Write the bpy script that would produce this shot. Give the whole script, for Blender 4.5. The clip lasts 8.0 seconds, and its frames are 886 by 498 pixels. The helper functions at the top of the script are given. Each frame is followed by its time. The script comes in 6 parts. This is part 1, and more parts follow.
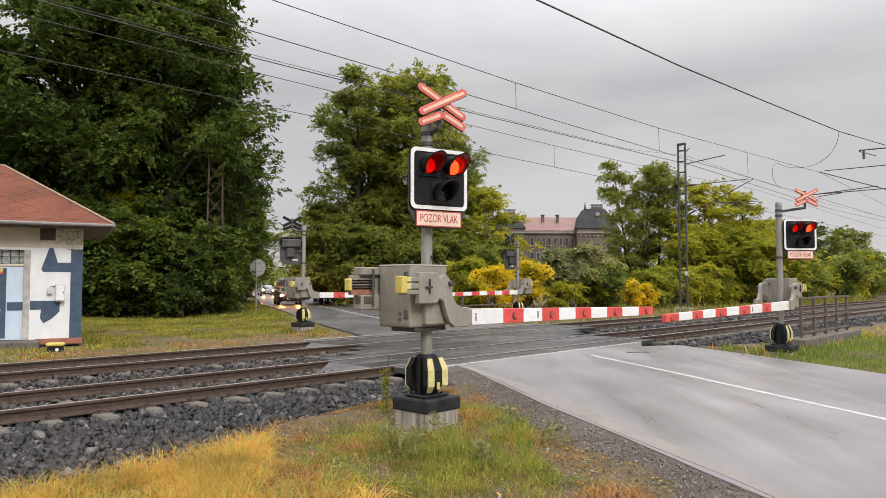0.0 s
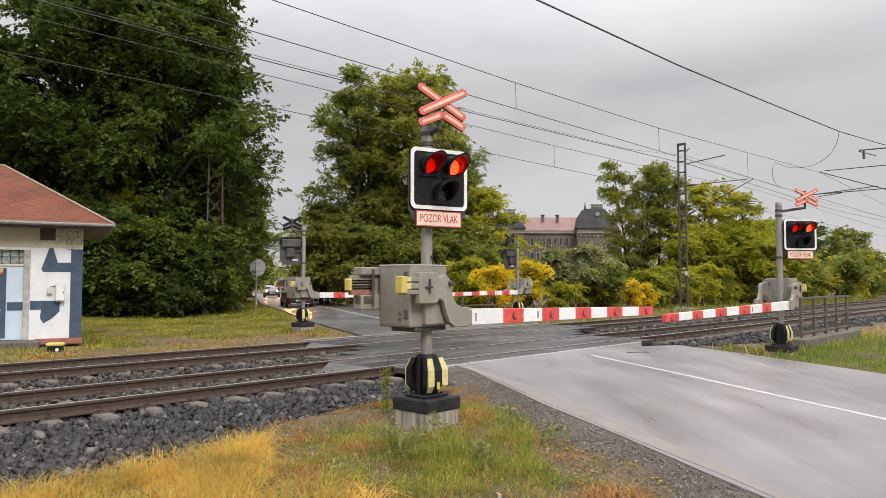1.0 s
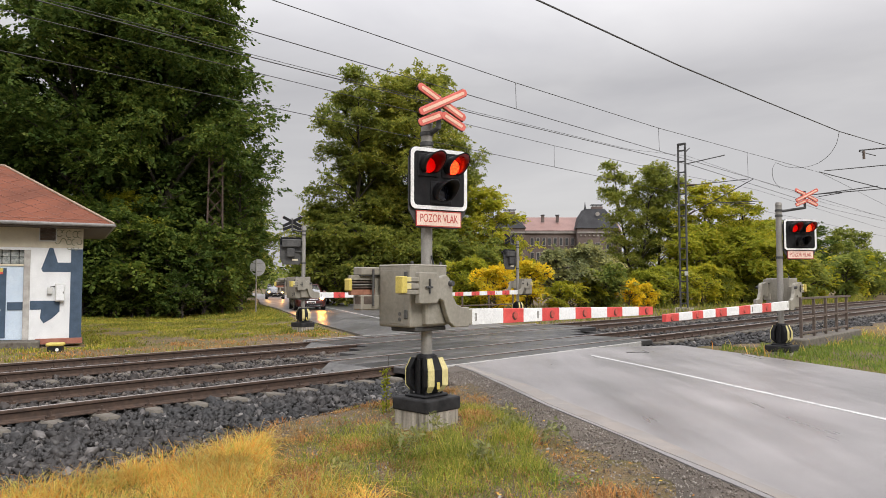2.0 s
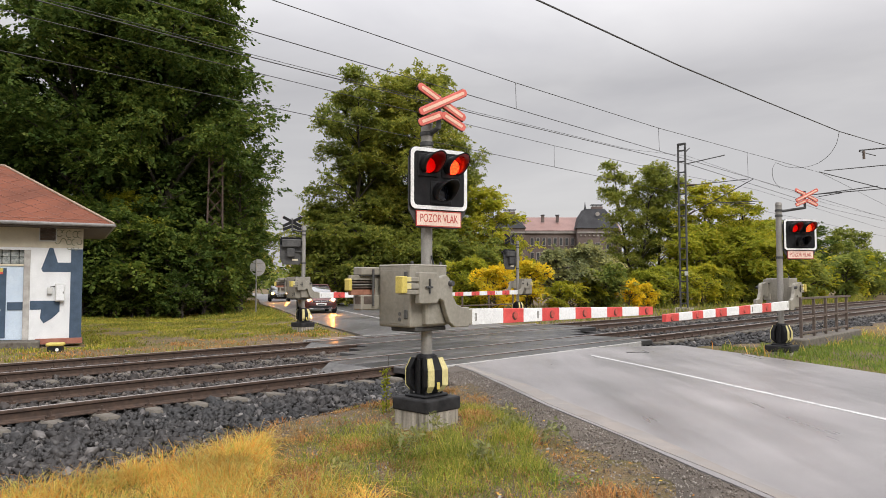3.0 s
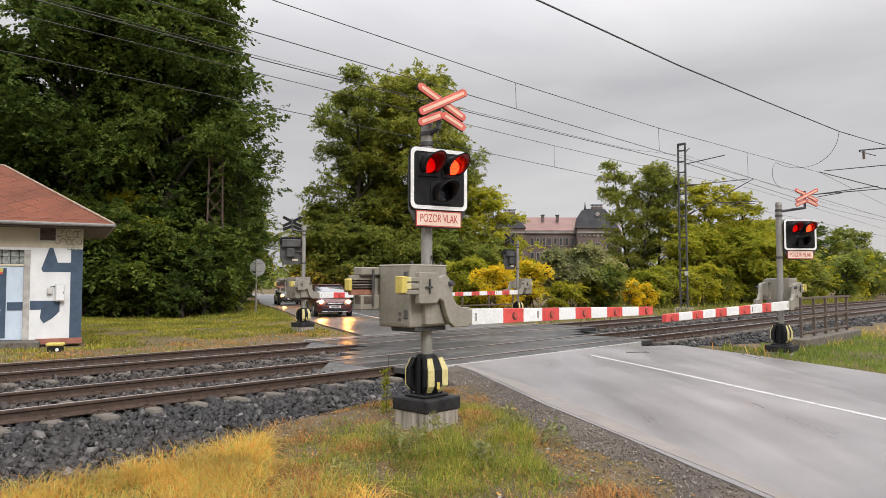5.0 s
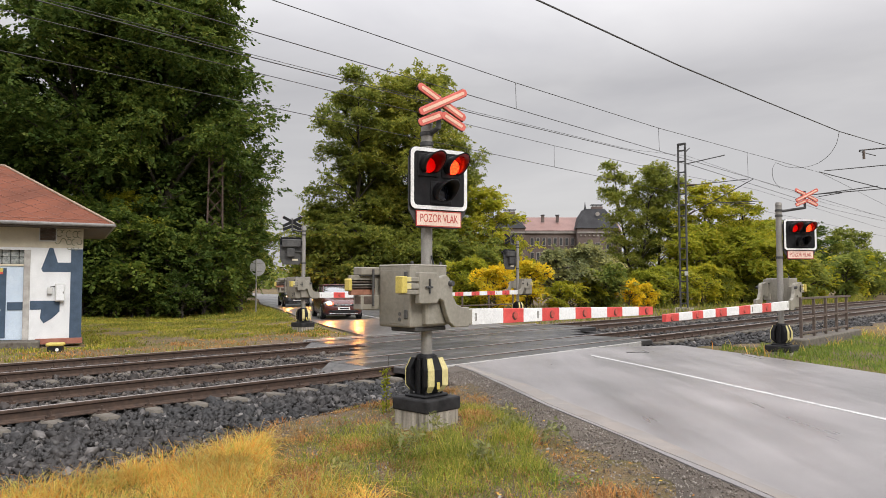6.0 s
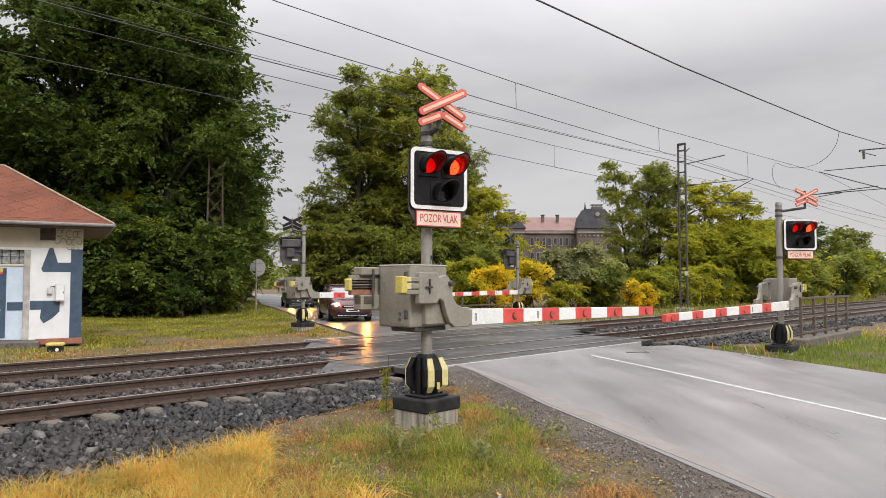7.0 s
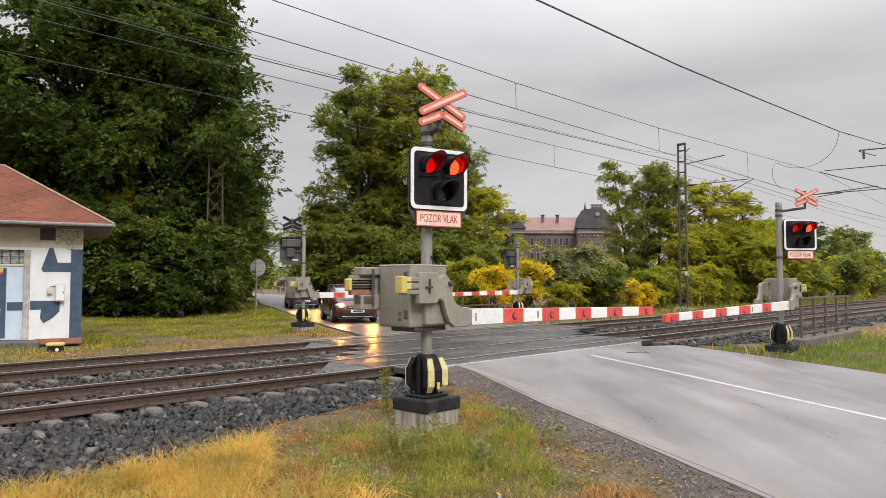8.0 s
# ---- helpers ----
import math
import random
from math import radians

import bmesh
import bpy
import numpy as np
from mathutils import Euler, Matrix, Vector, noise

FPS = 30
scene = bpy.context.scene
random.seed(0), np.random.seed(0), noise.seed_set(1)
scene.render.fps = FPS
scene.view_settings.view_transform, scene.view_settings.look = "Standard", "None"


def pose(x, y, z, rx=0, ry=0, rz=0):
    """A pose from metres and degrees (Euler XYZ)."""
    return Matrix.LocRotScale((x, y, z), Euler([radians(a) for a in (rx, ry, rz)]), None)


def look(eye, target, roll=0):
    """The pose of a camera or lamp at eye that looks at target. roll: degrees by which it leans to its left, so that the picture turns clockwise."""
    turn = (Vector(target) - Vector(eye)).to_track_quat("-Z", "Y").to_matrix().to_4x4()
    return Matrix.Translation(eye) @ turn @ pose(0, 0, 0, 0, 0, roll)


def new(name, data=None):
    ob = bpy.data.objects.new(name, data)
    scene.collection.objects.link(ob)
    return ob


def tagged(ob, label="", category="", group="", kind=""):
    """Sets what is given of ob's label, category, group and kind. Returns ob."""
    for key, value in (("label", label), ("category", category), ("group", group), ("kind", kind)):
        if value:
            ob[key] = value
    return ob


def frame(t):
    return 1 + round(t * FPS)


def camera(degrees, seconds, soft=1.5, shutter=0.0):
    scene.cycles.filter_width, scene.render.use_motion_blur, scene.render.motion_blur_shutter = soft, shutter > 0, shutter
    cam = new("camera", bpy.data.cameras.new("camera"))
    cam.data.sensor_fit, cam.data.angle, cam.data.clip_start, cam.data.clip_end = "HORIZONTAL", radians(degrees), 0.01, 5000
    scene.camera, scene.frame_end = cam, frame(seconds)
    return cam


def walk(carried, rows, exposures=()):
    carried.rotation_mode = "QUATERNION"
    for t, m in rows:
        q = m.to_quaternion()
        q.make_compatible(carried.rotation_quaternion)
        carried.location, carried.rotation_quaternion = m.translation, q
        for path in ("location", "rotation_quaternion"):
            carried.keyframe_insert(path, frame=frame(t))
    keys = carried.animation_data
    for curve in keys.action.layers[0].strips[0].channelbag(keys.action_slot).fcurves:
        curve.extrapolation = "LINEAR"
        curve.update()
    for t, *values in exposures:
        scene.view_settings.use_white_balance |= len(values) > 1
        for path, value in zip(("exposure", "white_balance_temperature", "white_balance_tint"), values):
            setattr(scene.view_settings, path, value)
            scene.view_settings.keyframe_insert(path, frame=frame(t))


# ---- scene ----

# world: x right, y ahead, z up; z = 0 is the rail head. Tracks run along U, N points across them.
U = Vector((0.685, 0.728, 0)).normalized()
N = Vector((-0.728, 0.685, 0)).normalized()
TRACK_TURN = math.degrees(math.atan2(U.y, U.x))


def st(s, t, z=0.0):
    """A place given along the tracks, across them and in height."""
    return U * s + N * t + Vector((0, 0, z))


cam = camera(64.19, 8.0, soft=0.8)
EYE = pose(0, 0, 1.5, 92.79, 0, 0)
walk(cam, [(0.0, EYE), (8.0, EYE)])

# ---------------------------------------------------------------- light
world = bpy.data.worlds.new("overcast_sky")
scene.world = world
world.use_nodes = True
wn = world.node_tree.nodes
wl = world.node_tree.links
wn.clear()
w_out = wn.new("ShaderNodeOutputWorld")
w_bg = wn.new("ShaderNodeBackground")
w_sky = wn.new("ShaderNodeTexSky")
w_sky.sky_type = "NISHITA"
w_sky.sun_disc = False
w_sky.sun_elevation = radians(38)
w_sky.sun_rotation = radians(35)
w_scale = wn.new("ShaderNodeMix")
w_scale.data_type = "RGBA"
w_scale.blend_type = "MULTIPLY"
w_scale.inputs[0].default_value = 1.0
w_scale.inputs[7].default_value = (0.08, 0.08, 0.08, 1)
w_tc = wn.new("ShaderNodeTexCoord")
w_map = wn.new("ShaderNodeMapping")
w_map.inputs["Scale"].default_value = (1.2, 1.2, 4.2)
w_map.inputs["Rotation"].default_value = (0.1, -0.25, 0.3)
w_noise = wn.new("ShaderNodeTexNoise")
w_noise.inputs["Scale"].default_value = 1.6
w_noise.inputs["Detail"].default_value = 5
w_noise.inputs["Roughness"].default_value = 0.55
w_noise.inputs["Distortion"].default_value = 0.5
w_ramp = wn.new("ShaderNodeValToRGB")
w_ramp.color_ramp.elements[0].position = 0.3
w_ramp.color_ramp.elements[0].color = (0.525, 0.515, 0.535, 1)
w_ramp.color_ramp.elements[1].position = 0.72
w_ramp.color_ramp.elements[1].color = (0.7, 0.685, 0.69, 1)
w_mix = wn.new("ShaderNodeMix")
w_mix.data_type = "RGBA"
w_mix.inputs[0].default_value = 0.93
wl.new(w_sky.outputs[0], w_scale.inputs[6])
wl.new(w_tc.outputs["Generated"], w_map.inputs[0])
wl.new(w_map.outputs[0], w_noise.inputs["Vector"])
wl.new(w_noise.outputs[0], w_ramp.inputs[0])
wl.new(w_scale.outputs[2], w_mix.inputs[6])
wl.new(w_ramp.outputs[0], w_mix.inputs[7])
# an overcast sky is about three times as bright at the zenith as at the horizon
w_sep = wn.new("ShaderNodeSeparateXYZ")
w_rise = wn.new("ShaderNodeMapRange")
w_rise.inputs[1].default_value = 0.27
w_rise.inputs[2].default_value = 1.0
w_rise.inputs[3].default_value = 1.0
w_rise.inputs[4].default_value = 4.9
w_lift = wn.new("ShaderNodeVectorMath")
w_lift.operation = "SCALE"
wl.new(w_tc.outputs["Generated"], w_sep.inputs[0])
wl.new(w_sep.outputs[2], w_rise.inputs[0])
wl.new(w_mix.outputs[2], w_lift.inputs[0])
wl.new(w_rise.outputs[0], w_lift.inputs["Scale"])
wl.new(w_lift.outputs[0], w_bg.inputs[0])
w_bg.inputs[1].default_value = 0.635
wl.new(w_bg.outputs[0], w_out.inputs[0])

sun_data = bpy.data.lights.new("sun", "SUN")
sun_data.energy = 1.5
sun_data.angle = radians(25)
sun_data.color = (1.0, 0.96, 0.9)
sun = new("sun", sun_data)
sun.matrix_world = look((20, -25, 30), (0, 8, 0))
scene.view_settings.exposure = 0.59


# ---------------------------------------------------------------- materials
def nodes_of(name):
    m = bpy.data.materials.new(name)
    m.use_nodes = True
    nt = m.node_tree
    return m, nt, nt.nodes["Principled BSDF"]


def noise_node(nt, scale, detail=4, rough=0.55, coord="Object", stretch=None):
    tc = nt.nodes.new("ShaderNodeTexCoord")
    n = nt.nodes.new("ShaderNodeTexNoise")
    n.inputs["Scale"].default_value = scale
    n.inputs["Detail"].default_value = detail
    n.inputs["Roughness"].default_value = rough
    if stretch:
        mp = nt.nodes.new("ShaderNodeMapping")
        mp.inputs["Scale"].default_value = stretch
        nt.links.new(tc.outputs[coord], mp.inputs[0])
        nt.links.new(mp.outputs[0], n.inputs["Vector"])
    else:
        nt.links.new(tc.outputs[coord], n.inputs["Vector"])
    return n.outputs[0]


def ramp_node(nt, value, stops):
    r = nt.nodes.new("ShaderNodeValToRGB")
    e = r.color_ramp.elements
    while len(e) < len(stops):
        e.new(0.5)
    for el, (p, c) in zip(e, stops):
        el.position = p
        el.color = (*c, 1) if len(c) == 3 else c
    nt.links.new(value, r.inputs[0])
    return r.outputs[0]


def mix_node(nt, fac, a, b, blend="MIX"):
    m = nt.nodes.new("ShaderNodeMix")
    m.data_type = "RGBA"
    m.blend_type = blend
    for value, i in ((fac, 0), (a, 6), (b, 7)):
        if isinstance(value, (int, float)):
            m.inputs[i].default_value = value
        elif isinstance(value, tuple):
            m.inputs[i].default_value = (*value, 1)
        else:
            nt.links.new(value, m.inputs[i])
    return m.outputs[2]


def bump_node(nt, bsdf, height, strength, distance=0.01):
    b = nt.nodes.new("ShaderNodeBump")
    b.inputs["Strength"].default_value = strength
    b.inputs["Distance"].default_value = distance
    nt.links.new(height, b.inputs["Height"])
    nt.links.new(b.outputs[0], bsdf.inputs["Normal"])


def surface(name, dark, light, scale=8, rough=0.6, metal=0.0, fine=60, bump=0.15, dist=0.004, coat=0.0, spec=0.5, stain=None, stretch=None):
    """A worn surface: two scales of colour, a fine relief and, if given, stains."""
    m, nt, b = nodes_of(name)
    col = ramp_node(nt, noise_node(nt, scale, stretch=stretch), [(0.3, dark), (0.7, light)])
    f = noise_node(nt, fine, 3)
    col = mix_node(nt, 0.35, col, ramp_node(nt, f, [(0.3, (0.55, 0.55, 0.55)), (0.7, (1.25, 1.25, 1.25))]), "MULTIPLY")
    if stain:
        col = mix_node(nt, ramp_node(nt, noise_node(nt, stain[1], 6, 0.7), [(stain[2], (0, 0, 0)), (stain[2] + 0.12, (1, 1, 1))]), col, stain[0])
    nt.links.new(col, b.inputs["Base Color"])
    r = nt.nodes.new("ShaderNodeMapRange")
    r.inputs[3].default_value = max(0.03, rough - 0.12)
    r.inputs[4].default_value = min(1, rough + 0.12)
    nt.links.new(noise_node(nt, scale * 2.3), r.inputs[0])
    nt.links.new(r.outputs[0], b.inputs["Roughness"])
    b.inputs["Metallic"].default_value = metal
    b.inputs["Coat Weight"].default_value = coat
    b.inputs["Specular IOR Level"].default_value = spec
    bump_node(nt, b, f, bump, dist)
    return m


def leaves(name, colors, passing=0.35, patch=0.55):
    """Foliage: each leaf takes its own shade; part of the light passes through."""
    m, nt, b = nodes_of(name)
    g = nt.nodes.new("ShaderNodeNewGeometry")
    n = len(colors) - 1
    col = ramp_node(nt, g.outputs["Random Per Island"], [(i / n, c) for i, c in enumerate(colors)])
    big = noise_node(nt, patch, 3, coord="Object")
    col = mix_node(nt, 0.6, col, ramp_node(nt, big, [(0.34, (0.42, 0.5, 0.45)), (0.66, (1.55, 1.4, 1.1))]), "MULTIPLY")
    each = nt.nodes.new("ShaderNodeObjectInfo")
    col = mix_node(nt, 1.0, col, ramp_node(nt, each.outputs["Random"], [(0.0, (0.86, 0.9, 0.95)), (0.5, (1.0, 1.0, 1.0)), (1.0, (1.16, 1.08, 0.9))]), "MULTIPLY")
    nt.links.new(col, b.inputs["Base Color"])
    b.inputs["Roughness"].default_value = 0.6
    b.inputs["Specular IOR Level"].default_value = 0.12
    tr = nt.nodes.new("ShaderNodeBsdfTranslucent")
    nt.links.new(col, tr.inputs[0])
    ms = nt.nodes.new("ShaderNodeMixShader")
    ms.inputs[0].default_value = passing
    nt.links.new(b.outputs[0], ms.inputs[1])
    nt.links.new(tr.outputs[0], ms.inputs[2])
    nt.links.new(ms.outputs[0], nt.nodes["Material Output"].inputs[0])
    return m


def glowing(name, color, strength, base=None):
    m, nt, b = nodes_of(name)
    b.inputs["Base Color"].default_value = (*(base or color), 1)
    b.inputs["Emission Color"].default_value = (*color, 1)
    b.inputs["Emission Strength"].default_value = strength
    b.inputs["Roughness"].default_value = 0.25
    return m


def asphalt_material(name, tone, wet):
    m, nt, b = nodes_of(name)
    big = noise_node(nt, 0.35, 5, 0.6)
    lanes = noise_node(nt, 0.8, 5, 0.65, stretch=(1.5, 0.22, 1))
    grit = noise_node(nt, 170, 2)
    col = ramp_node(nt, big, [(0.3, tuple(c * 0.75 for c in tone)), (0.7, tuple(c * 1.3 for c in tone))])
    col = mix_node(nt, 0.5, col, ramp_node(nt, lanes, [(0.35, (0.66, 0.66, 0.67)), (0.65, (1.22, 1.2, 1.2))]), "MULTIPLY")
    col = mix_node(nt, 0.5, col, ramp_node(nt, grit, [(0.35, (0.5, 0.5, 0.5)), (0.65, (1.5, 1.5, 1.5))]), "MULTIPLY")
    nt.links.new(col, b.inputs["Base Color"])
    r = ramp_node(nt, lanes, [(0.35, (wet, wet, wet)), (0.65, (wet + 0.2,) * 3)])
    nt.links.new(r, b.inputs["Roughness"])
    b.inputs["Specular IOR Level"].default_value = 0.6
    bump_node(nt, b, grit, 0.25, 0.003)
    return m


M = {}
M["asphalt"] = asphalt_material("worn_wet_asphalt", (0.2, 0.187, 0.187), 0.27)
M["asphalt_old"] = asphalt_material("dark_wet_asphalt", (0.1, 0.097, 0.097), 0.28)
M["worn_edge"] = surface("pale_worn_asphalt", (0.19, 0.168, 0.15), (0.27, 0.235, 0.21), 1.6, 0.55, fine=70, stain=((0.2, 0.185, 0.175), 3, 0.46))
M["line"] = surface("road_paint", (0.42, 0.42, 0.415), (0.58, 0.58, 0.57), 6, 0.5, stain=((0.22, 0.21, 0.21), 18, 0.56))
M["rubber"] = surface("wet_rubber_panel", (0.022, 0.021, 0.022), (0.062, 0.06, 0.06), 1.1, 0.35, fine=40, bump=0.35, dist=0.004)
deck_tree = M["rubber"].node_tree
deck_info = deck_tree.nodes.new("ShaderNodeObjectInfo")
deck_base = deck_tree.nodes["Principled BSDF"].inputs["Base Color"]
deck_tone = ramp_node(deck_tree, deck_info.outputs["Random"], [(0.0, (0.5, 0.5, 0.52)), (0.6, (1.0, 1.0, 1.0)), (1.0, (1.9, 1.85, 1.8))])
deck_tree.links.new(mix_node(deck_tree, 1.0, deck_base.links[0].from_socket, deck_tone, "MULTIPLY"), deck_base)
M["seam"] = surface("light_sealing_strip", (0.27, 0.26, 0.25), (0.4, 0.39, 0.37), 9, 0.6)
M["rail_side"] = surface("rusty_rail_flank", (0.038, 0.024, 0.018), (0.085, 0.052, 0.036), 12, 0.75)
M["rail_head"] = surface("polished_rail_head", (0.24, 0.215, 0.2), (0.36, 0.33, 0.31), 10, 0.5, metal=0.3)
M["sleeper"] = surface("weathered_concrete_sleeper", (0.085, 0.074, 0.06), (0.16, 0.142, 0.118), 7, 0.88, stain=((0.07, 0.052, 0.042), 6, 0.54))
# near black: the shade in the gaps between stones is in this colour
M["ballast_floor"] = surface("gap_shade_ballast", (0.012, 0.011, 0.011), (0.03, 0.027, 0.026), 25, 0.85, fine=40, bump=0.7, dist=0.03)
M["concrete"] = surface("streaked_concrete", (0.13, 0.115, 0.095), (0.46, 0.42, 0.355), 2.6, 0.88, fine=45, bump=0.4, stain=((0.07, 0.06, 0.048), 9, 0.6), stretch=(7, 7, 0.5))
M["tar"] = surface("tarred_black_cap", (0.01, 0.01, 0.011), (0.034, 0.033, 0.035), 7, 0.65, spec=0.25, stain=((0.09, 0.085, 0.075), 12, 0.66))
M["black"] = surface("black_plastic", (0.007, 0.007, 0.008), (0.018, 0.018, 0.02), 10, 0.5, spec=0.25)
M["matt"] = surface("matt_black_board", (0.008, 0.008, 0.009), (0.018, 0.018, 0.02), 6, 0.75, spec=0.2)
M["yellow"] = surface("worn_yellow_paint", (0.5, 0.43, 0.18), (0.66, 0.58, 0.28), 9, 0.6, stain=((0.2, 0.17, 0.1), 14, 0.62))
M["yellow_box"] = surface("dull_yellow_plastic", (0.48, 0.38, 0.08), (0.62, 0.5, 0.13), 10, 0.5)
M["grey_metal"] = surface("warm_grey_painted_casing", (0.225, 0.207, 0.17), (0.285, 0.265, 0.222), 4, 0.5, fine=25, bump=0.08, stain=((0.2, 0.175, 0.14), 5, 0.66), stretch=(1, 1, 0.35))
M["rust_bar"] = surface("rust_red_weight", (0.24, 0.1, 0.06), (0.36, 0.17, 0.11), 8, 0.7)
M["galv"] = surface("galvanised_steel", (0.22, 0.208, 0.19), (0.33, 0.315, 0.29), 6, 0.5, metal=0.3, stretch=(1, 1, 0.3))
M["dark_steel"] = surface("dark_weathered_steel", (0.05, 0.05, 0.05), (0.1, 0.098, 0.095), 8, 0.6, metal=0.3)
M["brown_steel"] = surface("rust_brown_steel", (0.07, 0.052, 0.042), (0.14, 0.105, 0.085), 10, 0.75)
M["white"] = surface("white_reflective_film", (0.68, 0.68, 0.67), (0.8, 0.8, 0.79), 5, 0.4, stain=((0.5, 0.48, 0.44), 9, 0.66))
M["red"] = surface("red_reflective_film", (0.52, 0.05, 0.045), (0.68, 0.09, 0.08), 5, 0.4, stain=((0.35, 0.04, 0.04), 9, 0.66))
M["cross_red"] = surface("faded_red_cross", (0.55, 0.1, 0.075), (0.68, 0.17, 0.13), 6, 0.45)
M["cross_cream"] = surface("faded_cream_cross", (0.68, 0.42, 0.3), (0.78, 0.55, 0.42), 6, 0.5)
M["sign_face"] = surface("faded_sign_face", (0.72, 0.52, 0.42), (0.8, 0.66, 0.57), 7, 0.45)
M["sign_red"] = surface("sign_red", (0.42, 0.06, 0.05), (0.5, 0.09, 0.07), 9, 0.45)
M["lens_dark"] = surface("dark_lens", (0.01, 0.012, 0.02), (0.02, 0.024, 0.036), 5, 0.12)
# steady faint emission keeps the unlit lenses bright red
M["lens_off"] = glowing("faint_glow_red_lens", (1.0, 0.004, 0.004), 0.5, (0.35, 0.004, 0.004))
M["lens_on"] = glowing("red_lamp_disc", (1.0, 0.055, 0.016), 3.6, (0.7, 0.02, 0.01))
lamp_tree = M["lens_on"].node_tree
lamp_tree.links.new(ramp_node(lamp_tree, noise_node(lamp_tree, 70, 2), [(0.4, (1.0, 0.025, 0.008)), (0.62, (1.0, 0.16, 0.04))]), lamp_tree.nodes["Principled BSDF"].inputs["Emission Color"])
# the lamp's red light on the black visor, put into the base colour
M["hood_glow"] = surface("lamplit_red_hood_interior", (0.2, 0.01, 0.01), (0.28, 0.016, 0.014), 6, 0.3)
M["plaster"] = surface("white_painted_plaster", (0.68, 0.69, 0.7), (0.8, 0.81, 0.82), 3, 0.8, bump=0.3, stain=((0.5, 0.5, 0.49), 3, 0.66))
M["jamb"] = surface("stained_grey_plaster", (0.3, 0.28, 0.26), (0.52, 0.5, 0.47), 4, 0.85, bump=0.3, stain=((0.16, 0.14, 0.13), 5, 0.58))
M["cream"] = surface("cream_plaster", (0.56, 0.5, 0.38), (0.66, 0.6, 0.47), 3, 0.85, bump=0.3)
M["navy"] = surface("dark_blue_paint", (0.035, 0.062, 0.1), (0.06, 0.095, 0.15), 4, 0.7, stain=((0.1, 0.14, 0.18), 5, 0.66))
M["paleblue"] = surface("pale_blue_door_paint", (0.5, 0.6, 0.72), (0.6, 0.69, 0.79), 5, 0.5)
M["scrawl"] = surface("spray_paint_olive", (0.16, 0.17, 0.1), (0.22, 0.23, 0.15), 8, 0.7)
M["tile_red"] = surface("red_roof_sheet", (0.15, 0.058, 0.038), (0.2, 0.08, 0.05), 0.6, 0.65, fine=22, stain=((0.25, 0.12, 0.085), 7, 0.66))
def sheet_material(name, tone):
    m, nt, b = nodes_of(name)
    info = nt.nodes.new("ShaderNodeObjectInfo")
    col = ramp_node(nt, info.outputs["Random"], [(0.0, tuple(c * 0.95 for c in tone)), (1.0, tuple(c * 1.05 for c in tone))])
    col = mix_node(nt, 0.5, col, ramp_node(nt, noise_node(nt, 14, 5), [(0.3, (0.75, 0.78, 0.8)), (0.7, (1.15, 1.1, 1.1))]), "MULTIPLY")
    col = mix_node(nt, 0.7, col, ramp_node(nt, noise_node(nt, 1.1, 4), [(0.35, (0.7, 0.68, 0.68)), (0.65, (1.25, 1.15, 1.1))]), "MULTIPLY")
    nt.links.new(col, b.inputs["Base Color"])
    b.inputs["Roughness"].default_value = 0.75
    b.inputs["Specular IOR Level"].default_value = 0.2
    return m


M["roof_sheet"] = sheet_material("red_fibre_sheet", (0.15, 0.053, 0.03))
M["gutter"] = surface("grey_gutter", (0.3, 0.3, 0.3), (0.42, 0.41, 0.4), 8, 0.5)
M["gutter_edge"] = surface("weathered_zinc_gutter", (0.15, 0.14, 0.135), (0.25, 0.24, 0.23), 8, 0.5)
M["gutter_dark"] = surface("dull_grey_steel_plate", (0.06, 0.058, 0.056), (0.13, 0.125, 0.12), 6, 0.5)
# eaves boards darkened in colour for the shade under the overhang
M["soffit"] = surface("shade_dark_eaves_boards", (0.07, 0.055, 0.045), (0.11, 0.09, 0.075), 5, 0.8)
M["ridge"] = surface("pale_ridge_mortar", (0.27, 0.2, 0.145), (0.38, 0.29, 0.22), 6, 0.8)
M["brick_red"] = surface("red_brick_base", (0.28, 0.1, 0.07), (0.36, 0.16, 0.11), 9, 0.85)
M["glass_block"] = surface("glass_blocks", (0.14, 0.16, 0.16), (0.48, 0.5, 0.48), 14, 0.12)
M["box_grey"] = surface("light_grey_cabinet", (0.52, 0.52, 0.5), (0.62, 0.62, 0.6), 6, 0.5)
M["car_red"] = surface("metallic_red_brown_paint", (0.062, 0.013, 0.011), (0.085, 0.019, 0.016), 3, 0.3, metal=0.3, bump=0.01, coat=0.6)
M["car_silver"] = surface("dark_silver_paint", (0.05, 0.05, 0.054), (0.075, 0.075, 0.08), 3, 0.28, metal=0.4, bump=0.01, coat=1.0)
# pale half-metal base stands in for the sky's reflection in the glass
M["car_glass"] = surface("sky_pale_windscreen", (0.2, 0.21, 0.22), (0.27, 0.28, 0.29), 3, 0.08, metal=0.6, bump=0.0, coat=1.0)
M["tyre"] = surface("tyre_rubber", (0.015, 0.015, 0.015), (0.03, 0.03, 0.03), 9, 0.8)
M["alloy"] = surface("alloy_rim", (0.3, 0.3, 0.31), (0.45, 0.45, 0.46), 9, 0.35, metal=0.8)
M["chrome"] = surface("chrome_trim", (0.5, 0.5, 0.5), (0.65, 0.65, 0.65), 9, 0.2, metal=0.9)
M["headlamp"] = glowing("lit_headlamp", (1.0, 0.36, 0.06), 640.0, (0.9, 0.9, 0.9))
M["plate"] = surface("plate_white", (0.68, 0.68, 0.68), (0.76, 0.76, 0.76), 9, 0.4)
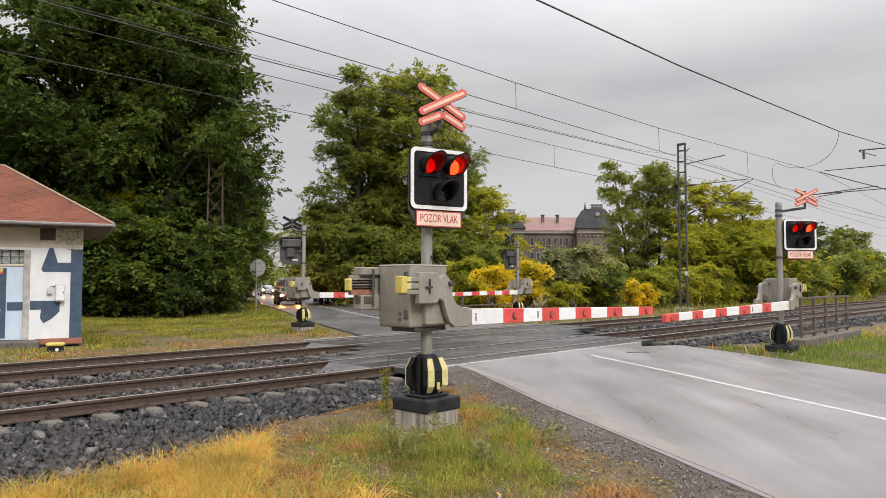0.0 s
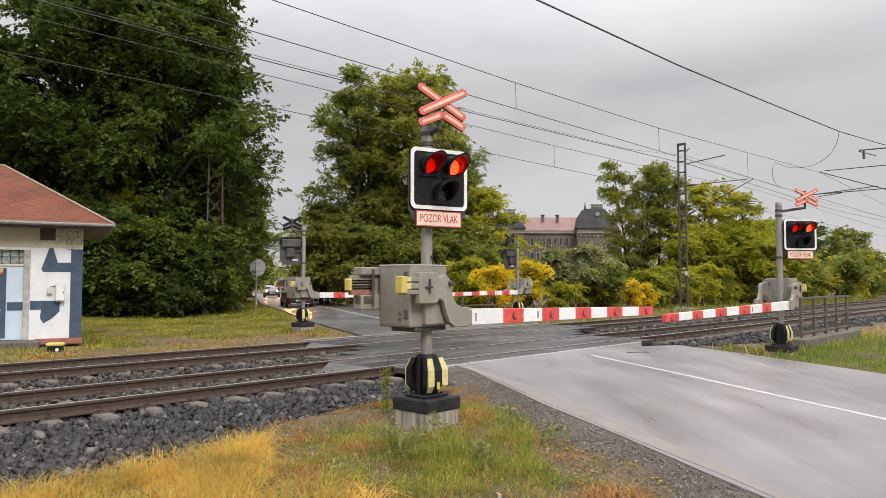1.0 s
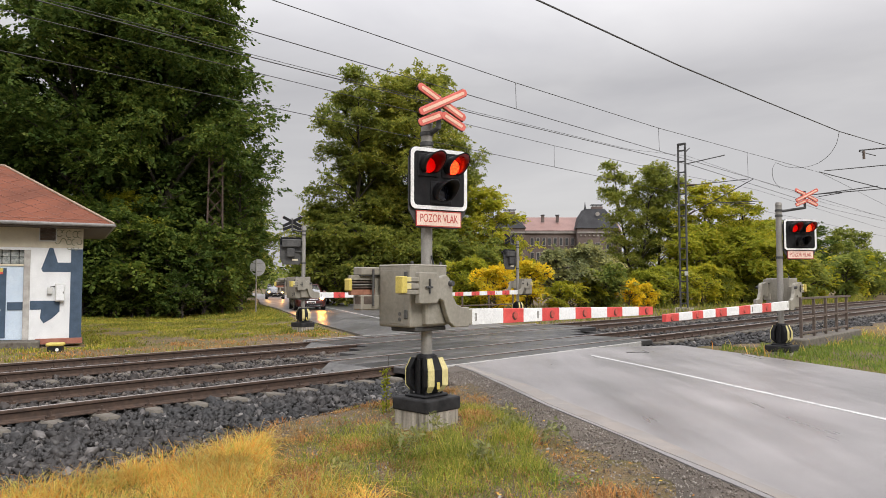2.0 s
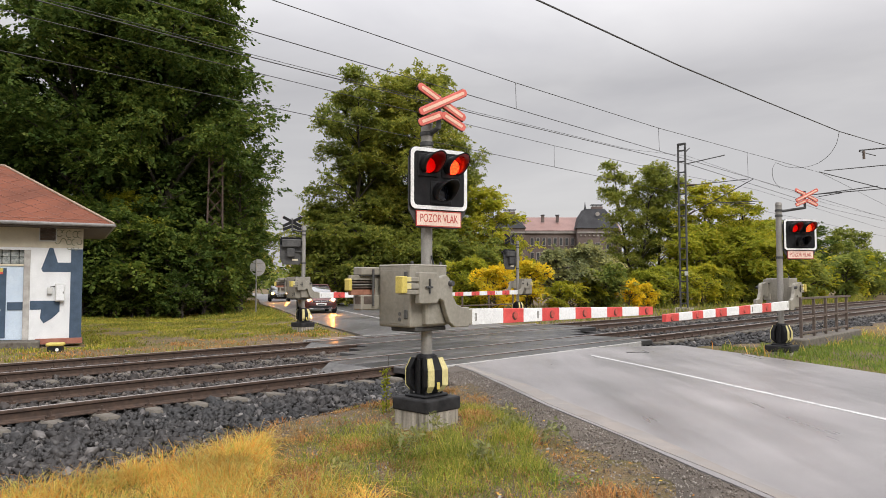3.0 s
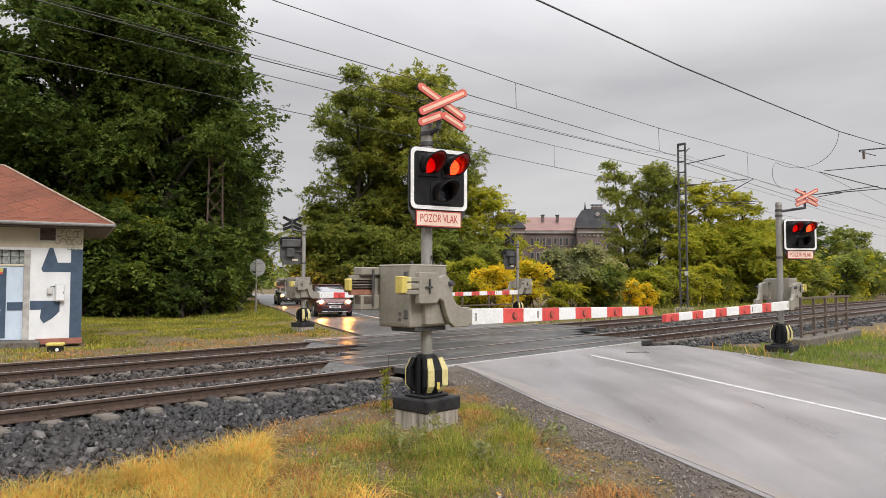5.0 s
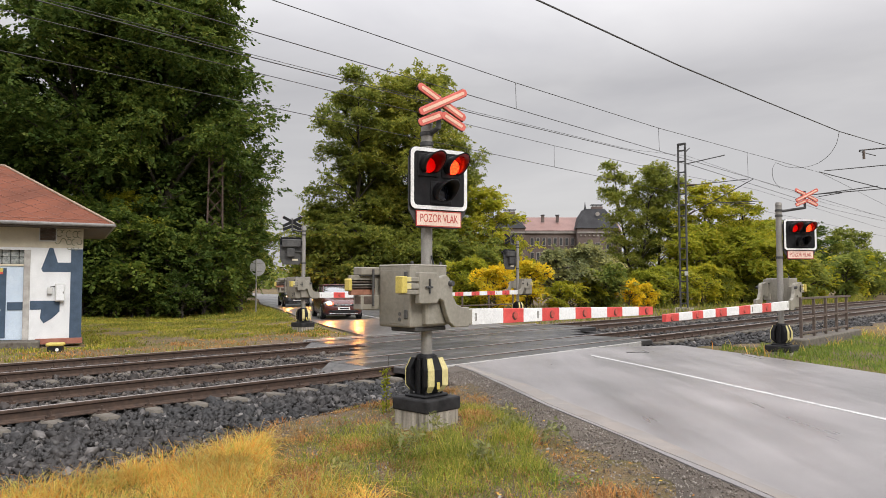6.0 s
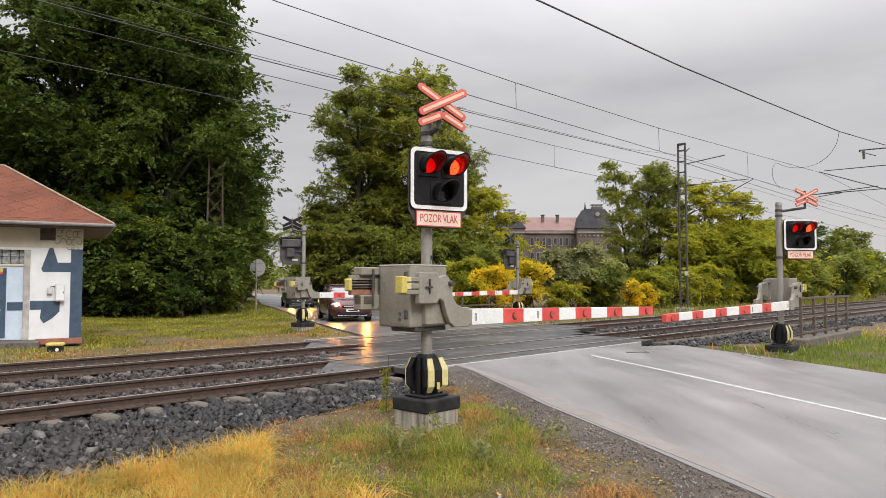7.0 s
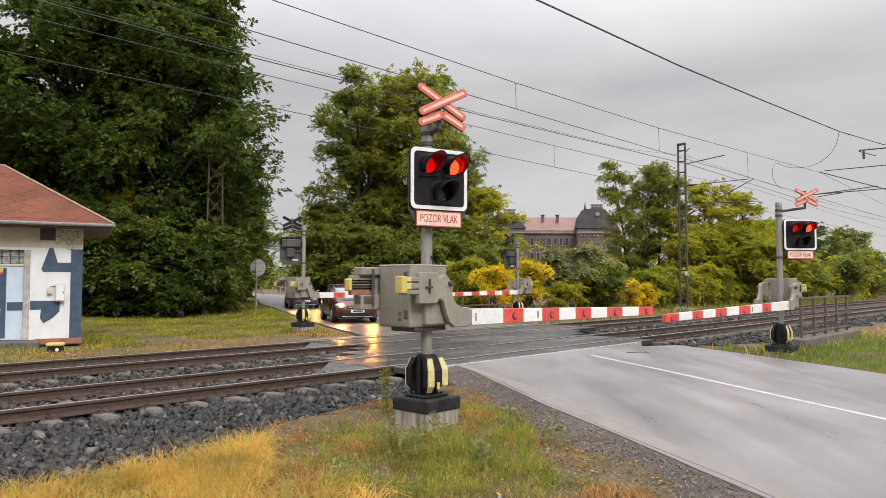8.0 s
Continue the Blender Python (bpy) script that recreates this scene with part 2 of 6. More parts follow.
M["bark"] = surface("dark_bark", (0.035, 0.029, 0.023), (0.085, 0.07, 0.056), 5, 0.9, fine=18, bump=0.8, dist=0.03, stretch=(3, 3, 0.5))
M["slate"] = surface("dark_slate_roof", (0.03, 0.03, 0.033), (0.055, 0.055, 0.06), 0.4, 0.75, fine=4, spec=0.2)
M["far_tile"] = surface("far_red_tiles", (0.2, 0.115, 0.1), (0.27, 0.16, 0.14), 0.3, 0.7, fine=4)
M["far_brick"] = surface("far_dark_brick", (0.085, 0.064, 0.058), (0.15, 0.115, 0.102), 0.25, 0.9, fine=3)
M["far_pale"] = surface("far_pale_stone", (0.22, 0.2, 0.185), (0.3, 0.28, 0.26), 0.5, 0.9)
M["far_glass"] = surface("far_window_glass", (0.03, 0.032, 0.035), (0.06, 0.062, 0.065), 1, 0.2)
M["wire"] = surface("copper_wire_dull", (0.05, 0.05, 0.05), (0.08, 0.078, 0.075), 3, 0.6)
M["leaf_dark"] = leaves("dark_green_leaves", [(0.05, 0.086, 0.02), (0.075, 0.122, 0.028), (0.108, 0.162, 0.036), (0.165, 0.195, 0.046)], 0.48)
M["leaf_mid"] = leaves("fading_green_leaves", [(0.165, 0.207, 0.05), (0.215, 0.26, 0.06), (0.28, 0.315, 0.07), (0.37, 0.365, 0.08)], 0.6)
M["leaf_lime"] = leaves("yellow_green_leaves", [(0.24, 0.27, 0.03), (0.32, 0.35, 0.038), (0.4, 0.4, 0.045), (0.5, 0.44, 0.05)], 0.58)
M["leaf_yellow"] = leaves("golden_autumn_leaves", [(0.66, 0.45, 0.02), (0.78, 0.56, 0.03), (0.82, 0.64, 0.04), (0.6, 0.55, 0.06)], 0.6)
M["leaf_grey"] = leaves("grey_green_willow_leaves", [(0.19, 0.205, 0.095), (0.25, 0.265, 0.125), (0.31, 0.32, 0.15), (0.38, 0.35, 0.14)], 0.45)
M["grass"] = leaves("green_grass_blades", [(0.13, 0.18, 0.03), (0.2, 0.25, 0.045), (0.28, 0.31, 0.06), (0.45, 0.38, 0.12)], 0.45, 1.6)
M["lush"] = leaves("lush_green_blades", [(0.1, 0.17, 0.03), (0.14, 0.215, 0.04), (0.19, 0.26, 0.05), (0.27, 0.28, 0.07)], 0.45, 0.9)
M["withered"] = leaves("withered_reddish_growth", [(0.36, 0.15, 0.06), (0.45, 0.23, 0.09), (0.46, 0.31, 0.125), (0.28, 0.12, 0.055)], 0.3, 1.6)
M["straw"] = leaves("dry_orange_grass_blades", [(0.62, 0.26, 0.05), (0.7, 0.42, 0.1), (0.76, 0.58, 0.2), (0.4, 0.47, 0.09)], 0.5, 1.3)
M["turf"] = leaves("yellowing_turf_blades", [(0.13, 0.175, 0.028), (0.19, 0.23, 0.036), (0.3, 0.29, 0.05), (0.42, 0.32, 0.085)], 0.4)
M["litter"] = leaves("fallen_leaves", [(0.34, 0.13, 0.04), (0.45, 0.22, 0.06), (0.55, 0.38, 0.07), (0.22, 0.11, 0.06)], 0.1)


def stone_material(name, stops):
    m, nt, b = nodes_of(name)
    g = nt.nodes.new("ShaderNodeNewGeometry")
    col = ramp_node(nt, g.outputs["Random Per Island"], stops)
    col = mix_node(nt, 0.4, col, ramp_node(nt, noise_node(nt, 45, 3), [(0.3, (0.6, 0.6, 0.6)), (0.7, (1.3, 1.28, 1.25))]), "MULTIPLY")
    col = mix_node(nt, ramp_node(nt, noise_node(nt, 0.5, 3), [(0.42, (0, 0, 0)), (0.62, (0.4, 0.4, 0.4))]), col, (0.035, 0.026, 0.021))
    nt.links.new(col, b.inputs["Base Color"])
    b.inputs["Roughness"].default_value = 0.5
    bump_node(nt, b, noise_node(nt, 60, 3), 0.25, 0.003)
    return m


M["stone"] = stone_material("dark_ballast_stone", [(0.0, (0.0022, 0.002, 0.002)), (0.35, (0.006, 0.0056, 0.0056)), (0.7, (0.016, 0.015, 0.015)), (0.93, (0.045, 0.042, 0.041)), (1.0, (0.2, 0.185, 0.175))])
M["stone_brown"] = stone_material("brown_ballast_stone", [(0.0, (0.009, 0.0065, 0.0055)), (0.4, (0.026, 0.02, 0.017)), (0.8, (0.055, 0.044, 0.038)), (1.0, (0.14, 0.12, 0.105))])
M["gravel"] = stone_material("shoulder_gravel", [(0.0, (0.085, 0.066, 0.052)), (0.5, (0.155, 0.128, 0.106)), (0.85, (0.23, 0.2, 0.172)), (1.0, (0.4, 0.375, 0.34))])


def ground_material():
    m, nt, b = nodes_of("verge_soil_and_turf")
    big = noise_node(nt, 0.28, 5, 0.6)
    mid = noise_node(nt, 1.7, 5, 0.65)
    fine = noise_node(nt, 38, 4, 0.7)
    turf = ramp_node(nt, mid, [(0.3, (0.085, 0.085, 0.03)), (0.5, (0.14, 0.11, 0.045)), (0.7, (0.2, 0.12, 0.06))])
    soil = ramp_node(nt, fine, [(0.3, (0.07, 0.05, 0.038)), (0.7, (0.21, 0.155, 0.115))])
    col = mix_node(nt, ramp_node(nt, big, [(0.42, (0, 0, 0)), (0.62, (1, 1, 1))]), turf, soil)
    col = mix_node(nt, 0.5, col, ramp_node(nt, fine, [(0.3, (0.5, 0.5, 0.5)), (0.7, (1.4, 1.4, 1.4))]), "MULTIPLY")
    nt.links.new(col, b.inputs["Base Color"])
    b.inputs["Roughness"].default_value = 0.95
    b.inputs["Specular IOR Level"].default_value = 0.2
    bump_node(nt, b, fine, 0.8, 0.03)
    return m


M["ground"] = ground_material()
M["shoulder"] = surface("gravel_soil_shoulder", (0.062, 0.05, 0.04), (0.14, 0.115, 0.094), 1.5, 0.92, fine=55, bump=0.8, dist=0.02, stain=((0.1, 0.07, 0.04), 0.9, 0.6))


# ---------------------------------------------------------------- mesh tools
def mesh_of(name, bm):
    me = bpy.data.meshes.new(name)
    bm.to_mesh(me)
    bm.free()
    return me


def part(name, bm, material, parent, label="", at=None, smooth=False):
    """One mesh object under a thing or a part; bm is a bmesh or a mesh."""
    me = bm if isinstance(bm, bpy.types.Mesh) else mesh_of(name, bm)
    if not me.materials:
        me.materials.append(material)
    if smooth:
        me.polygons.foreach_set("use_smooth", [True] * len(me.polygons))
    ob = new(name, me)
    ob.parent = parent
    if at is not None:
        ob.matrix_basis = at
    if label:
        ob["label"] = label
    return ob


def thing(name, label, category, at=None, group="", kind="", data=None):
    ob = new(name, data)
    if at is not None:
        ob.matrix_basis = at
    return tagged(ob, label, category, group, kind)


def box(sx, sy, sz, at=None, bevel=0.0, seg=1, bm=None):
    """A box with rounded edges, its middle at the pose."""
    own = bmesh.new()
    bmesh.ops.create_cube(own, size=1.0)
    bmesh.ops.scale(own, vec=(sx, sy, sz), verts=own.verts)
    if bevel:
        bmesh.ops.bevel(own, geom=own.edges[:], offset=bevel, segments=seg, affect="EDGES", profile=0.5)
    return joined(own, at, bm)


def joined(own, at, bm):
    if at is not None:
        own.transform(at if isinstance(at, Matrix) else Matrix.Translation(at))
    if bm is None:
        return own
    tmp = bpy.data.meshes.new("tmp")
    own.to_mesh(tmp)
    own.free()
    bm.from_mesh(tmp)
    bpy.data.meshes.remove(tmp)
    return bm


def rod(r0, r1, length, seg=16, at=None, bm=None, bevel=0.0):
    """A round bar along z from the pose's origin upwards."""
    own = bmesh.new()
    bmesh.ops.create_cone(own, cap_ends=True, segments=seg, radius1=r0, radius2=r1, depth=length, matrix=Matrix.Translation((0, 0, length / 2)))
    if bevel:
        rim = [e for e in own.edges if abs(e.verts[0].co.z - e.verts[1].co.z) < 1e-6]
        bmesh.ops.bevel(own, geom=rim, offset=bevel, segments=2, affect="EDGES")
    return joined(own, at, bm)


def bar(a, b, r, seg=8, bm=None, r1=None):
    """A round bar from a to b."""
    a, b = Vector(a), Vector(b)
    d = b - a
    return rod(r, r if r1 is None else r1, d.length, seg, Matrix.Translation(a) @ d.to_track_quat("Z", "Y").to_matrix().to_4x4(), bm)


def plate_of(outline, depth, at=None, bm=None, bevel=0.0):
    """A flat plate: an outline in x and z, of that depth along y."""
    own = bmesh.new()
    vs = [own.verts.new((x, -depth / 2, z)) for x, z in outline]
    f = own.faces.new(vs)
    out = bmesh.ops.extrude_face_region(own, geom=[f])
    bmesh.ops.translate(own, vec=(0, depth, 0), verts=[v for v in out["geom"] if isinstance(v, bmesh.types.BMVert)])
    bmesh.ops.recalc_face_normals(own, faces=own.faces)
    if bevel:
        bmesh.ops.bevel(own, geom=own.edges[:], offset=bevel, segments=1, affect="EDGES")
    return joined(own, at, bm)


def round_rect(w, h, r, n=5, cut=0.0):
    pts = []
    for cx, cz, a0 in ((w / 2 - r, h / 2 - r, 0), (-w / 2 + r, h / 2 - r, 90), (-w / 2 + r, -h / 2 + r, 180), (w / 2 - r, -h / 2 + r, 270)):
        for i in range(n + 1):
            a = radians(a0 + 90 * i / n)
            pts.append((cx + r * math.cos(a), cz + r * math.sin(a)))
    return pts


def raw_mesh(name, verts, faces_flat, per_face):
    """A mesh from number arrays; all faces have per_face corners."""
    me = bpy.data.meshes.new(name)
    verts = np.asarray(verts, dtype=np.float32).reshape(-1, 3)
    faces_flat = np.asarray(faces_flat, dtype=np.int32).ravel()
    n = len(faces_flat) // per_face
    me.vertices.add(len(verts))
    me.vertices.foreach_set("co", verts.ravel())
    me.loops.add(len(faces_flat))
    me.loops.foreach_set("vertex_index", faces_flat)
    me.polygons.add(n)
    me.polygons.foreach_set("loop_start", np.arange(n, dtype=np.int32) * per_face)
    me.polygons.foreach_set("loop_total", np.full(n, per_face, dtype=np.int32))
    me.update(calc_edges=True)
    return me


def stuff(name, me, material, label, category, parent=None):
    me.materials.append(material)
    ob = new(name, me)
    ob.parent = parent
    return tagged(ob, label, category, kind="stuff")


def ribbon(points, left, right, z, thick, left_z=None, right_z=None):
    """A band along points with square sides; offsets are across the line, positive to the right."""
    bm = bmesh.new()
    rows = []
    for i, p in enumerate(points):
        a, b = Vector(points[max(0, i - 1)]), Vector(points[min(len(points) - 1, i + 1)])
        d = (b - a).normalized()
        r = Vector((d.y, -d.x))
        lo = left(i) if callable(left) else left
        hi = right(i) if callable(right) else right
        rows.append([bm.verts.new((*(Vector(p) + r * o), zz)) for o, zz in ((lo, z - thick), (lo, z if left_z is None else left_z), (hi, z if right_z is None else right_z), (hi, z - thick))])
    for a, b in zip(rows, rows[1:]):
        for k in range(3):
            bm.faces.new((a[k], a[k + 1], b[k + 1], b[k]))
    bm.faces.new(rows[0])
    bm.faces.new(rows[-1][::-1])
    bmesh.ops.recalc_face_normals(bm, faces=bm.faces)
    return bm


def fine_line(points, step):
    """Points at even steps along a smooth line through the given ones."""
    pts = [Vector(p) for p in points]
    out = []
    for i in range(len(pts) - 1):
        p0, p1, p2, p3 = pts[max(0, i - 1)], pts[i], pts[i + 1], pts[min(len(pts) - 1, i + 2)]
        n = max(1, int((p2 - p1).length / step))
        for k in range(n):
            t = k / n
            out.append(0.5 * ((2 * p1) + (p2 - p0) * t + (2 * p0 - 5 * p1 + 4 * p2 - p3) * t * t + (3 * p1 - p0 - 3 * p2 + p3) * t ** 3))
    out.append(pts[-1])
    return [tuple(p) for p in out]


# ---------------------------------------------------------------- ground, road, tracks
ROAD = fine_line([(16.0, -35), (9.6, -10), (7.02, 0), (4.96, 8), (3.15, 15), (0.4, 22.5), (-2.1, 29), (-7.0, 43.8), (-10.9, 55), (-16.2, 74), (-23, 92), (-36, 112), (-60, 132)], 1.5)
ROAD_NP = np.array(ROAD)


def road_offset(x, y):
    """How far a place lies from the road's middle."""
    return np.sqrt(((np.stack([x, y], -1)[..., None, :] - ROAD_NP) ** 2).sum(-1)).min(-1)


def ground_height(x, y):
    t = -0.728 * x + 0.685 * y
    t = t / math.hypot(0.728, 0.685)
    d = road_offset(x, y)
    far = np.clip((d - 4.2) / 2.5, 0, 1)
    z = -0.075 - 0.13 * far
    z = z + 0.012 * np.sin(x * 4.1 + 1.0) * np.sin(y * 3.3 + 0.4) + 0.008 * np.sin(x * 8.3) * np.sin(y * 9.1)
    z = z + 0.05 * np.sin(x * 0.9 + 1.3) * np.sin(y * 0.7) * far
    s = 0.685 * x + 0.728 * y
    wide = np.where(t < 12.35, 4.0 + 1.4 * np.clip((5.0 - s) / 1.6, 0, 1) + 0.15 * np.sin(s * 2.1), 3.6)
    bed = np.clip(1 - (np.abs(t - 12.35) - wide) / 1.0, 0, 1)
    z = z - 0.42 * bed
    ditch = np.clip(1 - np.abs(s - 26) / 5.0, 0, 1) * np.clip(1 - np.abs(t - 3.2) / 2.5, 0, 1)
    return z - 0.5 * ditch


def axis(lo, hi, near_lo, near_hi, step):
    a = list(np.arange(near_lo, near_hi + 0.01, step))
    g, v = step, near_hi
    while v < hi:
        g *= 1.35
        v += g
        a.append(min(v, hi))
    g, v = step, near_lo
    while v > lo:
        g *= 1.35
        v -= g
        a.insert(0, max(v, lo))
    return np.array(a)


def build_ground():
    xs, ys = axis(-2500, 2500, -14, 18, 0.35), axis(-2000, 3000, 0, 32, 0.35)
    gx, gy = np.meshgrid(xs, ys)
    gz = ground_height(gx, gy)
    v = np.stack([gx, gy, gz], -1).reshape(-1, 3)
    nx, ny = len(xs), len(ys)
    i = (np.arange(ny - 1)[:, None] * nx + np.arange(nx - 1)).ravel()
    me = raw_mesh("ground", v, np.stack([i, i + 1, i + nx + 1, i + nx], -1), 4)
    me.polygons.foreach_set("use_smooth", [True] * len(me.polygons))
    me.materials.append(M["ground"])
    tagged(new("ground", me), "rough verge of autumn grass and bare soil", "ground", kind="structure")


build_ground()

near_road = [p for p in ROAD if p[0] * -0.728 + p[1] * 0.685 < 10.5]
far_road = [p for p in ROAD if p[0] * -0.728 + p[1] * 0.685 > 13.5]
road = thing("road", "wet grey asphalt road with a worn centre line", "road", kind="structure")



def worn_left(i):
    return -3.3 + 0.025 * math.sin(i * 2.3) + 0.02 * math.sin(i * 5.1 + 1)


part("near_surface", ribbon(near_road, worn_left, 3.35, -0.022, 0.3), M["asphalt"], road)
part("far_surface", ribbon(far_road, -3.15, 3.1, -0.022, 0.3), M["asphalt_old"], road, "older dark wet asphalt")
part("centre_line", ribbon([p for p in near_road if p[0] * -0.728 + p[1] * 0.685 < 8.6], -0.042, 0.042, -0.018, 0.02), M["line"], road, "worn white centre line")
part("centre_line", ribbon([p for p in far_road if p[0] * -0.728 + p[1] * 0.685 > 19.5], -0.06, 0.06, -0.018, 0.02), M["line"], road)
part("worn_edge", ribbon([p for p in near_road if -6.0 < p[0] * -0.728 + p[1] * 0.685 < 8.8], lambda i: -3.25 + 0.03 * math.sin(i * 1.9), lambda i: -3.02 + 0.07 * math.sin(i * 1.3) + 0.05 * math.sin(i * 3.7 + 1), -0.0185, 0.02), M["worn_edge"], road, "pale worn strip along the asphalt edge")
part("broken_edge", ribbon([p for p in near_road if -6.0 < p[0] * -0.728 + p[1] * 0.685 < 8.8], lambda i: -3.36 + 0.03 * math.sin(i * 2.9), -3.235, -0.026, 0.05, left_z=-0.05), M["rail_side"], road, "dark crumbling edge of the asphalt")
shoulder = thing("shoulder", "trodden gravel shoulder along the asphalt edge", "shoulder", kind="structure")



def shoulder_edge(i):
    return -4.05 + 0.18 * math.sin(i * 1.7) + 0.12 * math.sin(i * 0.6 + 2)


part("gravel_strip", ribbon(near_road, shoulder_edge, -3.26, -0.03, 0.2, left_z=-0.105), M["shoulder"], shoulder)
part("gravel_strip", ribbon(near_road, 3.3, 3.8, -0.04, 0.2, right_z=-0.1), M["shoulder"], shoulder)


def rail_profile():
    half = [(0.075, -0.16), (0.075, -0.148), (0.02, -0.132), (0.009, -0.115), (0.009, -0.05), (0.035, -0.036), (0.036, -0.008), (0.028, 0.0)]
    return half, [(-x, z) for x, z in half[::-1]]


def rail_mesh(length):
    """A rail along x: foot, web and head."""
    a, b = rail_profile()
    prof = a + b
    bm = bmesh.new()
    ends = [[bm.verts.new((x, y, z)) for y, z in prof] for x in (0, length)]
    n = len(prof)
    for i in range(n):
        f = bm.faces.new((ends[0][i], ends[0][(i + 1) % n], ends[1][(i + 1) % n], ends[1][i]))
        if i == 7 or i in (6, 8):
            f.material_index = 1 if i == 7 else 0
    bm.faces.new(ends[0][::-1])
    bm.faces.new(ends[1])
    bmesh.ops.recalc_face_normals(bm, faces=bm.faces)
    me = mesh_of("rail", bm)
    me.materials.append(M["rail_side"])
    me.materials.append(M["rail_head"])
    return me


def sleeper_mesh():
    own = box(0.26, 2.5, 0.2, bevel=0.03)
    for v in own.verts:
        if v.co.z > 0:
            v.co.x *= 0.82
        if abs(v.co.y) < 0.3:
            v.co.z -= 0.03
    me = mesh_of("sleeper", own)
    me.materials.append(M["sleeper"])
    return me


def clip_mesh():
    bm = box(0.15, 0.34, 0.02, (0, 0, 0.0))
    for y in (-0.115, 0.115):
        box(0.09, 0.06, 0.03, (0, y, 0.025), bm=bm)
        rod(0.015, 0.015, 0.07, 6, Matrix.Translation((0, y, 0.02)), bm)
    me = mesh_of("fastening", bm)
    me.materials.append(M["rail_side"])
    return me


def build_track(name, t, label, s0, s1, gap):
    track = thing(name, label, "railway track", at=Matrix.Translation(st(0, t)) @ pose(0, 0, 0, 0, 0, TRACK_TURN), kind="structure")
    rail = rail_mesh(s1 - s0)
    for off in (-0.755, 0.755):
        part("rail", rail, None, track, at=pose(s0, off, 0))
    sl, cl = sleeper_mesh(), clip_mesh()
    s = max(s0, -12.19)
    while s < min(s1, 95):
        if not gap[0] < s < gap[1]:
            part("sleeper", sl, None, track, at=pose(s, 0, -0.258, 0, 0, random.uniform(-0.6, 0.6)))
            if s < 24:
                for off in (-0.755, 0.755):
                    part("fastening", cl, None, track, at=pose(s, off, -0.157))
        s += 0.61
    return track


build_track("railway_track_1", 10.335, "rusty steel rails on concrete sleepers in dark ballast", -40, 420, (8.6, 18.6))
build_track("railway_track_2", 14.355, "second pair of rails on sleepers in ballast", -40, 420, (11.2, 22.2))


def build_ballast():
    bm = bmesh.new()
    prof = [(5.2, -0.6), (5.7, -0.36), (7.2, -0.29), (8.55, -0.25), (9.1, -0.235), (9.62, -0.22), (9.85, -0.18), (10.8, -0.18), (11.1, -0.2), (12.35, -0.23), (13.5, -0.2), (13.9, -0.18), (14.9, -0.18), (15.5, -0.22), (16.2, -0.24), (17.4, -0.55)]
    rows = [[bm.verts.new(st(s, t, z)) for t, z in prof] for s in np.arange(-40, 421, 20)]
    for a, b in zip(rows, rows[1:]):
        for k in range(len(prof) - 1):
            bm.faces.new((a[k], b[k], b[k + 1], a[k + 1]))
    me = mesh_of("ballast_bed", bm)
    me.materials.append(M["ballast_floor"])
    bed = tagged(new("ballast_bed", me), "crushed stone bed under the tracks, blackened like shaded gaps", "ballast", kind="structure")
    return prof


BED = build_ballast()


def stones(name, places, size, label, material, category, seed):
    """Many small angular stones at places (n, 3)."""
    rng = np.random.default_rng(seed)
    base = np.array([[x, y, z] for x in (-1, 1) for y in (-1, 1) for z in (-1, 1)], dtype=float) * 0.66
    tri = np.array([[0, 1, 3], [0, 3, 2], [4, 6, 7], [4, 7, 5], [0, 4, 5], [0, 5, 1], [2, 3, 7], [2, 7, 6], [0, 2, 6], [0, 6, 4], [1, 5, 7], [1, 7, 3]])
    n = len(places)
    v = np.repeat(base[None], n, 0) + rng.uniform(-0.34, 0.34, (n, 8, 3))
    v *= rng.uniform(0.62, 1.2, (n, 1, 3)) * np.array([1.15, 1.0, 0.7])
    q = rng.normal(size=(n, 4))
    q /= np.linalg.norm(q, axis=1, keepdims=True)
    w, x, y, z = q.T
    R = np.stack([1 - 2 * (y * y + z * z), 2 * (x * y - z * w), 2 * (x * z + y * w), 2 * (x * y + z * w), 1 - 2 * (x * x + z * z), 2 * (y * z - x * w),
                  2 * (x * z - y * w), 2 * (y * z + x * w), 1 - 2 * (x * x + y * y)], -1).reshape(n, 3, 3)
    v = np.einsum("nij,nkj->nki", R, v) * (size * rng.lognormal(0, 0.38, (n, 1, 1))) + places[:, None, :]
    f = tri[None] + (np.arange(n) * 8)[:, None, None]
    return stuff(name, raw_mesh(name, v, f, 3), material, label, category)


